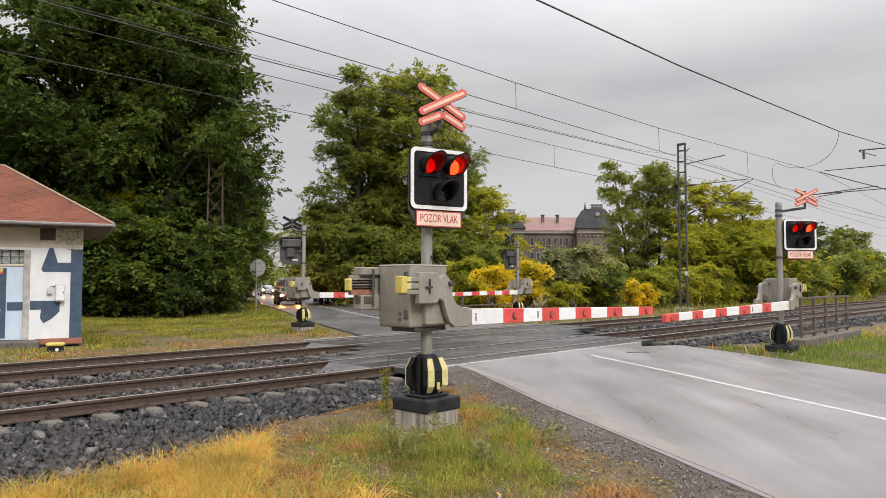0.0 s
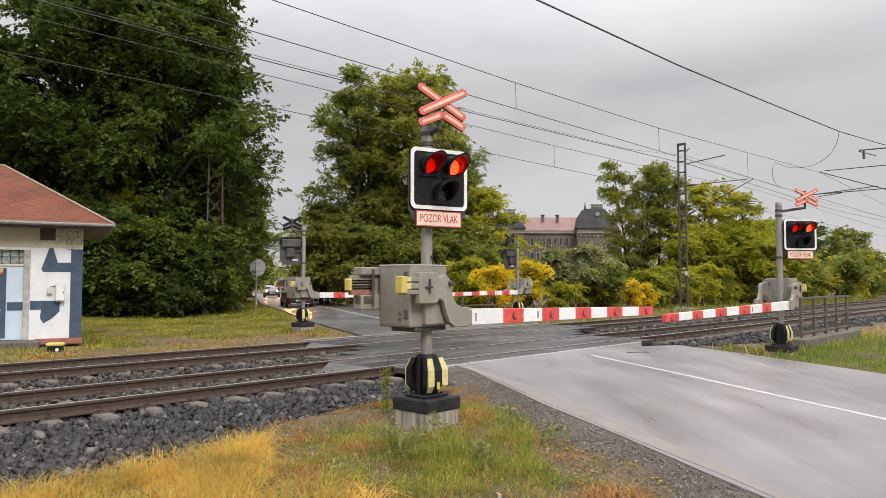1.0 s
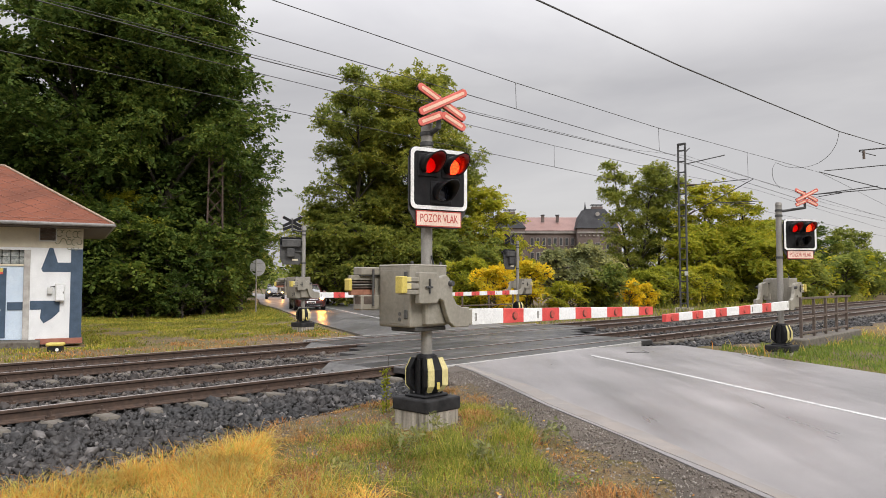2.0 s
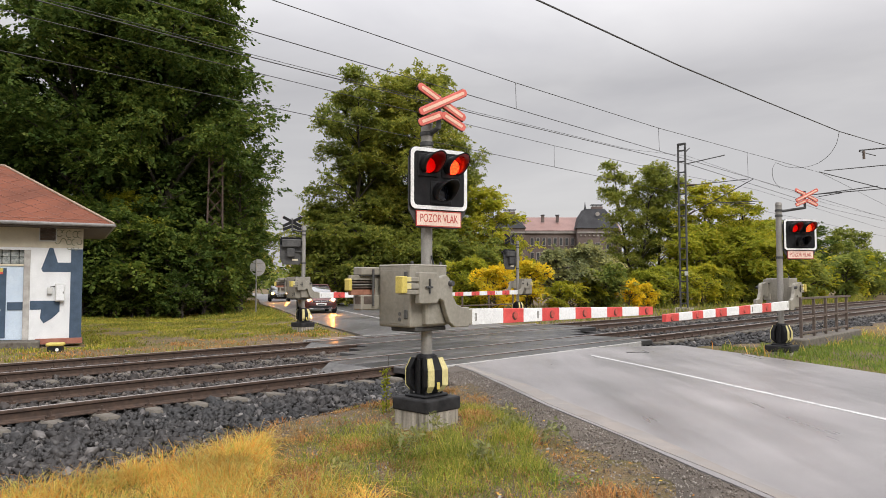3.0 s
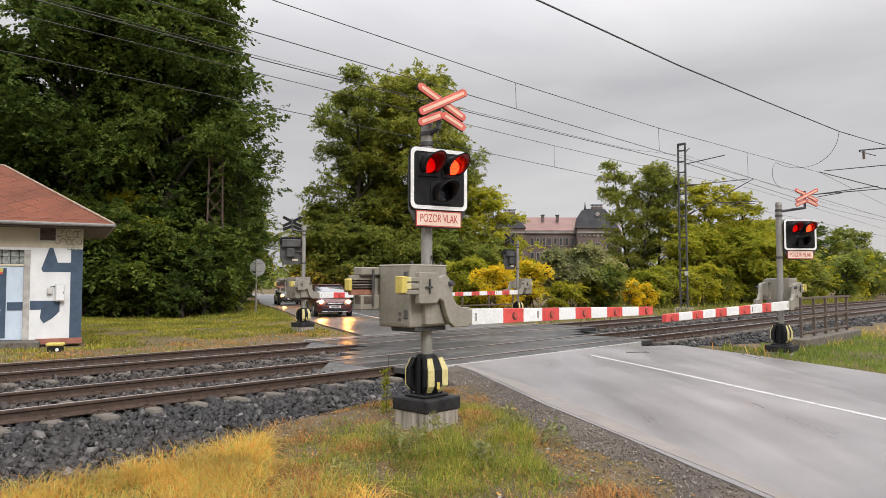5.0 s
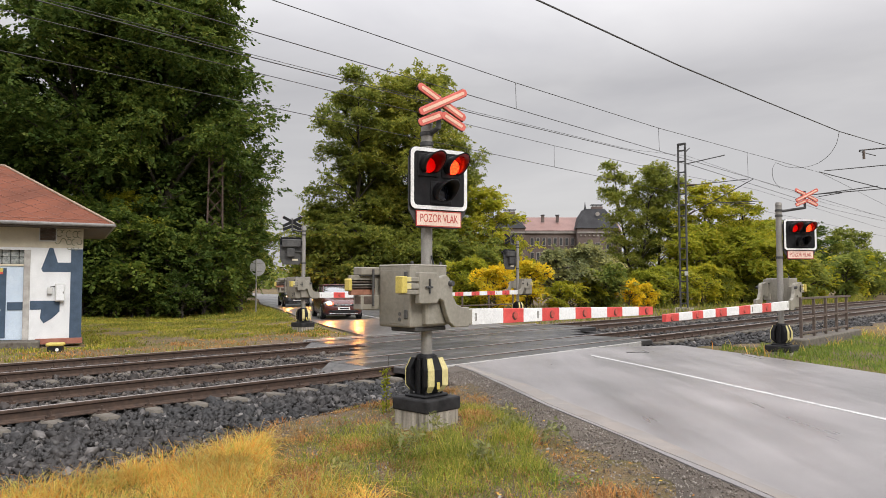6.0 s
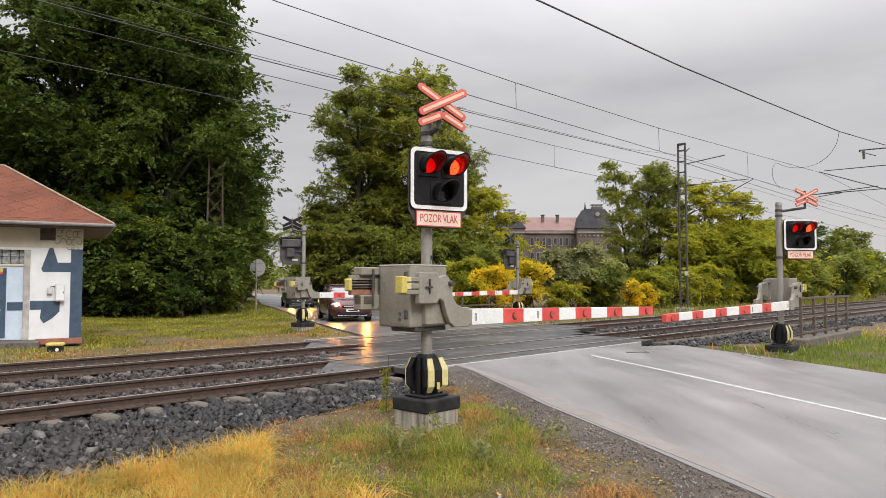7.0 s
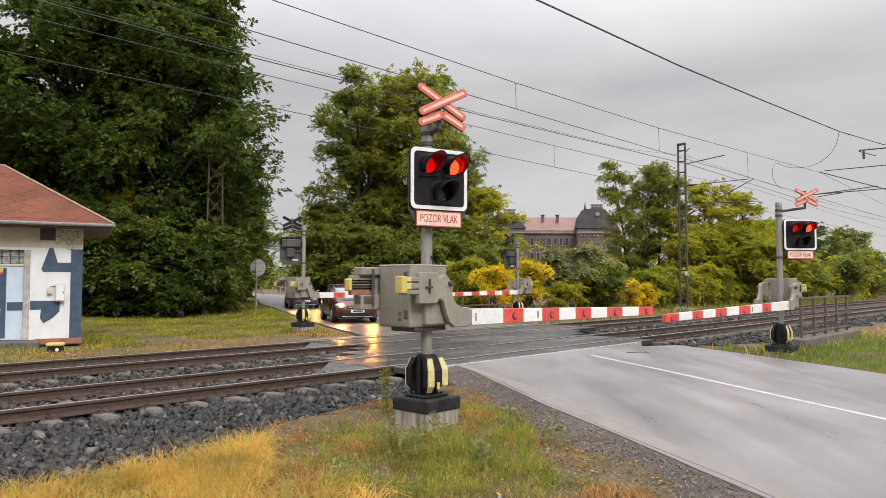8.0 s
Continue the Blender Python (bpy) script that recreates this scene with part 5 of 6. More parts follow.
    for f in ((0, 1, 5, 4), (1, 2, 5), (2, 3, 4, 5), (3, 0, 4), (3, 2, 1, 0)):
        roof.faces.new([vs[i] for i in f])
    top = part("roof", roof, M["roof_sheet"], hut, "weathered red hipped roof")
    # raised diagonal seams between the sheets of the front slope
    slope = Vector(R0) - Vector((R0[0], y0, ez))
    length, up = slope.length, slope.normalized()
    normal = Vector((0, -up.z, up.y))

    def on_slope(u, v):
        return Vector((u, y0, ez)) + up * v + normal * 0.002

    def inside(u, v):
        return 0.02 < v < length - 0.05 and x0 + v / length * hy < u < x1 - v / length * hy

    for lean in (-1, 1):
        u = x0 - 4
        while u < x1 + 4:
            run = [k * 0.05 for k in range(int(length / 0.05) + 1) if inside(u + lean * k * 0.05 * 1.35, k * 0.05)]
            if len(run) > 4:
                part("seam", bar(on_slope(u + lean * run[0] * 1.35, run[0]), on_slope(u + lean * run[-1] * 1.35, run[-1]), 0.009, 5), M["tile_red"], top)
            u += 0.62
    part("eaves_course", bar(on_slope(x0 + 0.25, 0.22), on_slope(x1 - 0.25, 0.22), 0.012, 5), M["tile_red"], top)
    for a, b in ((B, R1), (A, R0), (C, R1), (D, R0), (R0, R1)):
        part("hip_cap", bar(Vector(a) + Vector((0, 0, 0.02)), Vector(b) + Vector((0, 0, 0.01)), 0.034, 8), M["ridge"], top, "pale ridge cap")
    for a, b in ((A, B), (B, C), (C, D), (D, A)):
        part("gutter", bar(Vector(a) + Vector((0, 0, -0.03)), Vector(b) + Vector((0, 0, -0.03)), 0.05, 10), M["gutter_edge"], top, "grey gutter")
    part("soffit", box(x1 - x0 - 0.1, y1 - y0 - 0.1, 0.05, ((x0 + x1) / 2, (y0 + y1) / 2, ez - 0.08)), M["soffit"], top)


build_hut()

# low yellow-lidded marker box beside the track
mk = thing("track_magnet_box", "low black box with a yellow lid beside the track", "trackside box", at=Matrix.Translation((-9.6, 17.6, -0.24)) @ pose(0, 0, 0, 0, 0, 20) @ Matrix.Diagonal((0.8, 0.8, 0.9, 1)))
part("body", box(0.42, 0.3, 0.22, (0, 0, 0.11), bevel=0.02), M["black"], mk)
part("lid", box(0.5, 0.36, 0.09, (0, 0, 0.26), bevel=0.035, seg=2), M["yellow_box"], mk, "bright yellow lid")
part("badge", rod(0.05, 0.05, 0.01, 12, Matrix.Translation((0.06, -0.15, 0.12)) @ pose(0, 0, 0, 90)), M["white"], mk)

# round sign seen from behind
sg = thing("road_sign", "round grey road sign seen from behind on a post", "road sign", at=Matrix.Translation((-10.2, 38.6, -0.25)) @ pose(0, 0, 0, 0, 0, -12))
part("post", rod(0.04, 0.04, 3.1, 12), M["galv"], sg)
part("disc", rod(0.46, 0.46, 0.02, 40, Matrix.Translation((0.05, 0.07, 2.62)) @ pose(0, 0, 0, 90)), M["gutter"], sg, "grey back of a round sign")
for z in (2.4, 2.85):
    part("rail_strip", box(0.5, 0.03, 0.04, (0.05, 0.045, z)), M["galv"], sg)


# ---------------------------------------------------------------- railings
def railing(name, label, a, b, posts, height=1.05, wall=True):
    a, b = Vector(a), Vector(b)
    d = b - a
    own = thing(name, label, "railing", at=Matrix.Translation(a) @ pose(0, 0, 0, 0, 0, math.degrees(math.atan2(d.y, d.x))))
    n = d.length
    for i in range(posts):
        part("post", box(0.07, 0.07, height, (n * i / (posts - 1), 0, height / 2), bevel=0.006), M["brown_steel"], own)
    for z in (height, height * 0.52, 0.12):
        part("rail", box(n + (0.5 if z == height else 0), 0.05, 0.06, (n / 2 + (0.2 if z == height else 0), 0, z), bevel=0.006), M["brown_steel"], own)
    if wall:
        part("head_wall", box(n + 1.2, 0.5, 0.9, (n / 2 + 0.1, 0.0, -0.45), bevel=0.03), M["sleeper"], own, "mossy concrete head wall")
    return own


p0, p1 = st(20.3, 6.0, 0.05), st(24.8, 6.0, 0.05)
railing("railing", "rusty brown steel railing on a concrete culvert wall", p0, p1, 5)
p0, p1 = st(23.6, 22.8, -0.15), st(29.6, 22.8, -0.15)
railing("railing", "dark rusty railing beyond the tracks", p0, p1, 4, 1.1, False)


# ---------------------------------------------------------------- masts and wires
def lattice_mast(name, label, at, turn, height):
    """Two channels joined by battens."""
    own = thing(name, label, "catenary mast", at=Matrix.Translation(at) @ pose(0, 0, 0, 0, 0, turn))
    for y in (-0.22, 0.22):
        part("channel", box(0.14, 0.075, height, (0, y, height / 2), bevel=0.006), M["dark_steel"], own)
    z = 0.5
    while z < height:
        part("batten", box(0.05, 0.38, 0.09, (0, 0, z)), M["dark_steel"], own)
        z += 0.66
    part("top_plate", box(0.16, 0.52, 0.12, (0, 0, height - 0.06)), M["dark_steel"], own)
    part("foot", box(0.7, 0.9, 0.5, (0, 0, 0.0), bevel=0.03), M["concrete"], own)
    part("number_plate", box(0.02, 0.22, 0.25, (-0.09, -0.22, 2.3)), M["box_grey"], own)
    return own


def braced_tower(name, label, at, turn, height, half):
    """Four angle legs, slightly drawn in, with crossed flats on every side."""
    own = thing(name, label, "lattice tower", at=Matrix.Translation(at) @ pose(0, 0, 0, 0, 0, turn))

    def corner(k, z):
        q = half * (1 - 0.3 * z / height)
        return Vector((q * (1, -1, -1, 1)[k], q * (1, 1, -1, -1)[k], z))

    for k in range(4):
        part("leg", bar(corner(k, -0.1), corner(k, height), 0.06, 4), M["rail_side"], own)
        z = 0.4
        while z < height - 0.9:
            j = (k + 1) % 4
            part("brace", bar(corner(k, z), corner(j, z + 0.85), 0.025, 4), M["rail_side"], own)
            part("brace", bar(corner(j, z), corner(k, z + 0.85), 0.025, 4), M["rail_side"], own)
            z += 0.85
    return own


braced_tower("lattice_tower", "rusty brown braced steel tower standing among the trees", (-12.35, 38.1, -0.25), 20, 9.6, 0.46)


def cantilever(own, base_z, reach, contact, messenger):
    """Tubes from the mast (local -y is towards the track)."""
    tubes = (((0, -0.25, base_z), (0, -reach, messenger)), ((0, -0.25, messenger), (0, -reach * 0.94, messenger + 0.02)), ((0, -reach * 0.36, base_z + (messenger - base_z) * 0.36), (0, -reach - 0.3, contact + 0.12)))
    for a, b in tubes:
        part("bracket_tube", bar(a, b, 0.022, 8), M["dark_steel"], own)
    part("insulator", bar((0, -0.3, messenger), (0, -0.75, messenger), 0.06, 10), M["brown_steel"], own)
    part("insulator", bar((0, -0.4, base_z + 0.1), (0, -0.8, base_z + 0.3), 0.06, 10), M["brown_steel"], own)
    part("wire_holder", bar((0, -reach * 0.75, contact + 0.1), (0, -reach - 0.05, contact), 0.02, 6), M["dark_steel"], own)


far_mast = lattice_mast("catenary_mast", "dark riveted lattice mast beside the far track", st(40.9, 18.6, -0.2), TRACK_TURN, 10.2)
cantilever(far_mast, 5.75, 4.2, 6.2, 7.6)
for z, out in ((8.9, 2.5), (9.6, 0.4)):
    part("feeder_arm", bar((0, -0.2, z), (0, -out - 0.1, z + 0.25), 0.03, 8), M["dark_steel"], far_mast)
near_mast = lattice_mast("catenary_mast", "lattice mast beside the near track", st(38.6, 6.4, -0.2), TRACK_TURN + 180, 9.5)
cantilever(near_mast, 5.8, 4.0, 6.05, 7.3)
part("bracket_tube", bar((0, -0.25, 6.2), (0, -4.9, 6.17), 0.022, 8), M["dark_steel"], near_mast)
part("feeder_arm", bar((0, -0.2, 8.1), (0, -2.2, 8.15), 0.03, 8), M["dark_steel"], near_mast)
part("feeder_arm", bar((0, -1.5, 7.8), (0, -2.2, 8.1), 0.02, 8), M["dark_steel"], near_mast)
part("insulator", bar((0, -2.0, 8.1), (0, -2.0, 7.7), 0.06, 10), M["brown_steel"], near_mast)


def wire(name, label, pts, r=0.009):
    """One hanging wire through places given along and across the tracks, with a slight sag between."""
    line = [st(*p) for p in pts]
    vs, fs = [], []
    path = []
    for a, b in zip(line, line[1:]):
        for i in range(8):
            path.append(a.lerp(b, i / 8))
    path.append(line[-1])
    tube(path, [r] * len(path), 5, vs, fs)
    me = raw_mesh("wire", [tuple(v) for v in vs], fs, 4)
    me.materials.append(M["wire"])
    me.polygons.foreach_set("use_smooth", [True] * len(me.polygons))
    return tagged(new(name, me), label, "overhead wire", group="overhead wires")


wire("contact_wire", "thin contact wire over the near track", [(-30, 10.3, 5.72), (38.6, 10.3, 5.72), (100, 10.3, 5.7), (300, 10.3, 5.7)])
wire("messenger_wire", "sagging carrying wire over the near track", [(-30, 10.33, 7.0), (-15, 10.33, 6.62), (6.7, 10.33, 6.38), (13.5, 10.33, 6.37), (21, 10.33, 6.47), (28.7, 10.33, 6.72), (38.6, 10.33, 7.05), (54, 10.33, 6.5), (70, 10.33, 6.35), (100, 10.33, 7.0), (300, 10.33, 6.7)])
wire("contact_wire", "thin contact wire over the far track", [(-30, 14.36, 5.68), (40.9, 14.36, 5.68), (102, 14.36, 5.68), (300, 14.36, 5.68)])
wire("messenger_wire", "carrying wire over the far track", [(-30, 14.36, 6.7), (4.4, 14.36, 6.42), (21, 14.36, 6.45), (31, 14.36, 6.55), (40.9, 14.36, 6.8), (70, 14.36, 6.35), (102, 14.36, 6.8), (300, 14.36, 6.6)])
wire("feeder_wire", "feeder wire along the far masts", [(-30, 17.6, 8.03), (11.2, 18.0, 8.18), (21.2, 18.0, 8.27), (33.4, 18.0, 8.5), (40.9, 18.3, 9.2), (70, 18.3, 8.7), (102, 18.3, 9.2), (300, 18.3, 8.8)], 0.009)
wire("feeder_wire", "second feeder wire along the far masts", [(-30, 17.6, 8.0), (11.2, 18.0, 8.1), (21.2, 18.0, 8.2), (33.4, 18.0, 8.45), (40.9, 18.0, 8.6), (70, 18.0, 8.2), (102, 18.0, 8.6), (300, 18, 8.3)], 0.016)
wire("feeder_wire", "feeder wire along the near masts", [(-25, 6.5, 5.0), (9.2, 6.5, 6.03), (14.2, 6.5, 6.13), (19.3, 6.5, 6.34), (26.6, 6.5, 6.67), (33.6, 6.5, 7.2), (38.6, 6.5, 7.65), (60, 6.7, 7.2), (100, 6.7, 7.6), (300, 6.7, 7.3)], 0.016)
for s in (13.55, 21.05, 28.7):
    z = 6.38 if s < 15 else (6.47 if s < 22 else 6.72)
    wire("dropper", "dropper between carrying and contact wire", [(s, 10.33, z), (s, 10.31, 5.72)], 0.007)
for s in (21.1, 30.0):
    wire("dropper", "dropper between carrying and contact wire", [(s, 14.36, 6.45), (s, 14.36, 5.68)], 0.007)
wire("jumper_wire", "slack jumper wire looping between the wires", fine_line([(26.6, 6.5, 6.67), (28.1, 7.0, 6.47), (29.9, 7.8, 6.35), (31.2, 8.7, 6.3), (31.7, 9.6, 6.39), (32.0, 10.33, 6.73)], 0.2), 0.009)
wire("jumper_wire", "slack jumper wire beside the contact wire", fine_line([(32.0, 10.33, 6.73), (31.6, 10.33, 6.39), (31.7, 10.33, 5.96), (32.5, 10.33, 5.67)], 0.1), 0.009)


# ---------------------------------------------------------------- distant factory
def build_factory():
    fac = thing("factory_building", "dark brick factory with red roof and slate gables far beyond", "factory", at=pose(0, 165, -0.3))
    w = bmesh.new()
    box(27, 14, 14.2, (28.5, 8, 7.1), bm=w)
    part("wall", w, M["far_brick"], fac, "dark brick facade")
    roof = bmesh.new()
    vs = [roof.verts.new(p) for p in ((14.5, 0.4, 14.2), (42, 0.4, 14.2), (42, 15.6, 14.2), (14.5, 15.6, 14.2), (14.5, 8, 18.0), (42, 8, 18.0))]
    for f in ((0, 1, 5, 4), (2, 3, 4, 5), (1, 2, 5), (3, 0, 4), (0, 3, 2, 1)):
        roof.faces.new([vs[i] for i in f])
    main = part("roof", roof, M["far_tile"], fac, "faded red tiled roof")
    for x in (19.5, 24, 27.5):
        ch = part("chimney", box(0.7, 0.7, 1.6, (x, 4.5, 17.3), bevel=0.05), M["far_brick"], main)
        part("chimney_cap", box(0.9, 0.9, 0.2, (x, 4.5, 18.2)), M["slate"], ch)
    for cx, hw, top, ey in ((15.0, 4.0, 18.2, 14.6), (35.9, 4.7, 19.4, 14.6)):
        tow = bmesh.new()
        box(hw * 2, 10, ey, (cx, 3.5, ey / 2), bm=tow)
        tower = part("gable_tower", tow, M["far_brick"], fac, "brick tower with slate mansard")
        man = bmesh.new()
        v = [man.verts.new(p) for p in ((cx - hw - 0.3, -1.8, ey), (cx + hw + 0.3, -1.8, ey), (cx + hw + 0.3, 8.8, ey), (cx - hw - 0.3, 8.8, ey), (cx - hw * 0.5, 1.2, top), (cx + hw * 0.5, 1.2, top), (cx + hw * 0.5, 5.8, top), (cx - hw * 0.5, 5.8, top))]
        for f in ((0, 1, 5, 4), (1, 2, 6, 5), (2, 3, 7, 6), (3, 0, 4, 7), (4, 5, 6, 7), (3, 2, 1, 0)):
            man.faces.new([v[i] for i in f])
        part("mansard_roof", man, M["slate"], tower, "dark slate mansard roof")
        part("chimney", box(2.6, 1.4, 0.9, (cx + 0.9, 3.5, top + 0.3), bevel=0.05), M["far_brick"], tower)
        part("chimney_hood", box(2.9, 1.7, 0.12, (cx + 0.9, 3.5, top + 1.15)), M["slate"], tower)
        for dx in (-1.3, 0, 1.3):
            part("hood_post", box(0.12, 0.12, 0.5, (cx + 0.9 + dx * 0.8, 3.5, top + 0.95)), M["slate"], tower)
        part("spike", rod(0.3, 0.02, 1.9, 6, Matrix.Translation((cx - hw * 0.5, 1.2, top - 0.2))), M["slate"], tower)
        part("roof_window", rod(0.5, 0.5, 0.3, 12, Matrix.Translation((cx + 0.2, -0.45, (top + ey) / 2 + 1.0)) @ pose(0, 0, 0, 90)), M["far_pale"], tower)
        part("cornice", box(hw * 2 + 0.2, 0.3, 0.4, (cx, -1.65, ey - 1.0)), M["far_pale"], tower)
        for i in range(9):
            part("dentil", box(0.35, 0.25, 0.35, (cx - hw + 0.8 + i * (hw * 2 - 1.6) / 8, -1.7, ey - 1.7)), M["far_pale"], tower)
        for i in range(3):
            for z in (10.2, 6.8):
                win = part("window", box(1.3, 0.3, 2.1, (cx - hw * 0.55 + i * hw * 0.55, -1.45, z)), M["far_pale"], tower)
                part("pane", box(1.0, 0.1, 1.8, (cx - hw * 0.55 + i * hw * 0.55, -1.63, z)), M["far_glass"], win)
    part("cornice", box(17, 0.5, 0.5, (28, 0.8, 13.8)), M["far_pale"], fac)
    for i in range(9):
        for z in (11.6, 8.2, 4.8):
            x = 21.0 + i * 1.35
            win = part("window", box(0.85, 0.3, 1.9, (x, 0.95, z)), M["far_pale"], fac)
            part("pane", box(0.62, 0.1, 1.6, (x, 0.78, z)), M["far_glass"], win)


build_factory()


# ---------------------------------------------------------------- cars
def loft(sections, close=True):
    bm = bmesh.new()
    rows = [[bm.verts.new(p) for p in sec] for sec in sections]
    n = len(rows[0])
    for a, b in zip(rows, rows[1:]):
        for k in range(n):
            bm.faces.new((a[k], a[(k + 1) % n], b[(k + 1) % n], b[k]))
    bm.faces.new(rows[0][::-1])
    bm.faces.new(rows[-1])
    bmesh.ops.recalc_face_normals(bm, faces=bm.faces)
    return bm


def build_car(name, label, paint, lamp_mat, at):
    """A small hatchback; its nose points along local -y, its origin lies under the nose."""
    car = thing(name, label, "car", at=at)

    def sec(y, half, low, belt, top_half, top):
        r = [(half * 0.9, low), (half, low + 0.12), (half * 1.0, (low + belt) * 0.55), (half * 0.985, belt - 0.05), (top_half, top - 0.02), (top_half * 0.7, top)]
        return [(x, y, z) for x, z in r] + [(-x, y, z) for x, z in r[::-1]]

    body = loft([sec(0.0, 0.55, 0.3, 0.55, 0.45, 0.6), sec(0.06, 0.72, 0.22, 0.62, 0.6, 0.66), sec(0.22, 0.82, 0.19, 0.70, 0.68, 0.76), sec(0.6, 0.85, 0.18, 0.80, 0.74, 0.88), sec(1.15, 0.855, 0.18, 0.88, 0.76, 0.97),
                 sec(2.0, 0.86, 0.18, 0.92, 0.77, 0.99), sec(3.3, 0.855, 0.18, 0.94, 0.77, 1.0), sec(3.8, 0.82, 0.22, 0.95, 0.7, 0.98), sec(3.95, 0.74, 0.3, 0.9, 0.6, 0.92)])
    hull = part("body", body, paint, car, smooth=True)

    def cab(y, half, z):
        r = [(half, 0.9), (half * 0.97, 0.98), (half * 0.97, z - 0.08), (half * 0.86, z)]
        return [(x, y, q) for x, q in r] + [(-x, y, q) for x, q in r[::-1]]

    glass = loft([cab(1.0, 0.74, 0.99), cab(1.45, 0.72, 1.26), cab(1.85, 0.68, 1.42), cab(2.5, 0.67, 1.455), cab(3.2, 0.66, 1.42), cab(3.8, 0.68, 1.02)])
    part("windows", glass, M["car_glass"], car, "windscreen and side windows paled like reflected sky", smooth=True)
    part("roof_panel", box(1.2, 1.5, 0.05, (0, 2.55, 1.455), bevel=0.02), paint, car)
    for sx in (-1, 1):
        pil = bmesh.new()
        bar((sx * 0.76, 1.0, 0.97), (sx * 0.62, 1.85, 1.43), 0.035, 6, pil)
        bar((sx * 0.62, 1.85, 1.43), (sx * 0.62, 3.2, 1.43), 0.04, 6, pil)
        bar((sx * 0.68, 2.6, 0.95), (sx * 0.63, 2.55, 1.43), 0.035, 6, pil)
        part("pillar", pil, paint, car)
        part("mirror", box(0.2, 0.1, 0.14, (sx * 0.93, 1.35, 1.02), bevel=0.035, seg=2), paint, car)
        lampbox = bmesh.new()
        bmesh.ops.create_uvsphere(lampbox, u_segments=14, v_segments=8, radius=1)
        lampbox.transform(pose(sx * 0.66, 0.22, 0.68, 10, 0, sx * 24) @ Matrix.Diagonal((0.2, 0.12, 0.085, 1)))
        hl = part("headlight", lampbox, M["chrome"], car, smooth=True)
        bulb = rod(0.08, 0.08, 0.02, 14, pose(sx * 0.60, 0.085, 0.67, 90))
        part("bulb", bulb, lamp_mat, hl, "lit warm headlight")
        part("fog_lamp", box(0.2, 0.04, 0.1, pose(sx * 0.58, 0.035, 0.36, 0, 0, sx * 20), bevel=0.015), M["black"], car)
        for y in (0.78, 3.28):
            wheel = part("wheel", rod(0.305, 0.305, 0.2, 24, pose(sx * 0.875, y, 0.305, 0, -90 * sx, 0), bevel=0.03), M["tyre"], car)
            part("rim", rod(0.2, 0.18, 0.02, 18, pose(sx * 0.87, y, 0.305, 0, 90 * sx, 0)), M["alloy"], wheel)
            part("arch", rod(0.345, 0.345, 0.06, 24, pose(sx * 0.81, y, 0.32, 0, 90 * sx, 0)), M["black"], car)
    part("grille", box(0.9, 0.05, 0.1, (0, 0.0, 0.6), bevel=0.02), M["black"], car)
    part("grille_bar", box(0.7, 0.03, 0.025, (0, -0.03, 0.61), bevel=0.008), M["chrome"], car)
    part("lower_grille", box(1.0, 0.06, 0.14, (0, 0.01, 0.33), bevel=0.03), M["black"], car)
    part("bumper_trim", box(1.2, 0.03, 0.025, (0, -0.01, 0.25), bevel=0.008), M["chrome"], car)
    num = part("number_plate", box(0.52, 0.015, 0.11, (0, -0.035, 0.46), bevel=0.003), M["plate"], car, "white number plate")
    part("plate_bar", box(0.38, 0.006, 0.05, (0.01, -0.045, 0.46)), M["black"], num)
    return car


CAR_A = build_car("car", "red-brown hatchback with lit headlights on the wet road", M["car_red"], M["headlamp"], pose(-3.5, 28, 0))
CAR_B = build_car("car", "dark silver hatchback following with lit headlights", M["car_silver"], M["headlamp"], pose(-9, 44, 0))
LANE = fine_line([(-1.0, 20.5), (-3.55, 28), (-5.35, 33.5), (-8.6, 43.5), (-12.4, 55), (-17.8, 74), (-22, 88), (-30, 104)], 0.5)


def on_lane(y):
    """The pose of a car whose nose stands at that y on its lane."""
    i = min(range(len(LANE) - 6), key=lambda k: abs(LANE[k][1] - y))
    a, b = LANE[i], LANE[i + 1]
    f = (y - a[1]) / (b[1] - a[1])
    x = a[0] + f * (b[0] - a[0])
    j = LANE[i + 5]
    turn = math.degrees(math.atan2(-(j[0] - x), j[1] - y))
    return pose(x, y, -0.02, 0, 0, turn)


def motions():
    walk(CAR_A, [(t, on_lane(y)) for t, y in ((0, 49.5), (0.75, 46), (1.5, 42.2), (2.2, 39.0), (2.8, 36.8), (3.5, 34.9), (4.0, 34.1), (4.5, 33.2), (5.2, 31.6), (6.0, 29.9), (6.5, 29.0), (7.0, 28.1), (7.5, 27.5), (8.0, 27.2))])
    walk(CAR_B, [(t, on_lane(y)) for t, y in ((0, 86), (0.75, 79), (1.5, 72), (2.2, 66), (3.0, 59), (3.75, 54.5), (4.5, 51), (5.2, 48.5), (6.0, 46.2), (7.0, 44.3), (8.0, 42.4))])
    for disc in LIT:
        left, right = pose(-0.155, -0.05, 0.15), pose(0.155, -0.05, 0.15)
        rows = [(0.0, right)]
        for n in range(8):
            rows += [(n + 0.4334, right), (n + 0.4667, left), (n + 0.9334, left), (n + 0.9667, right)]
        rows.append((8.0, right))
        walk(disc, rows)


# ---------------------------------------------------------------- grass, gravel and fallen leaves
def wave(x, y, k):
    return np.sin(x * 1.9 * k + 0.7) * np.sin(y * 1.6 * k + 1.9) + 0.6 * np.sin((x + y) * 3.1 * k + 0.3) * np.sin((x - 1.3 * y) * 2.7 * k)


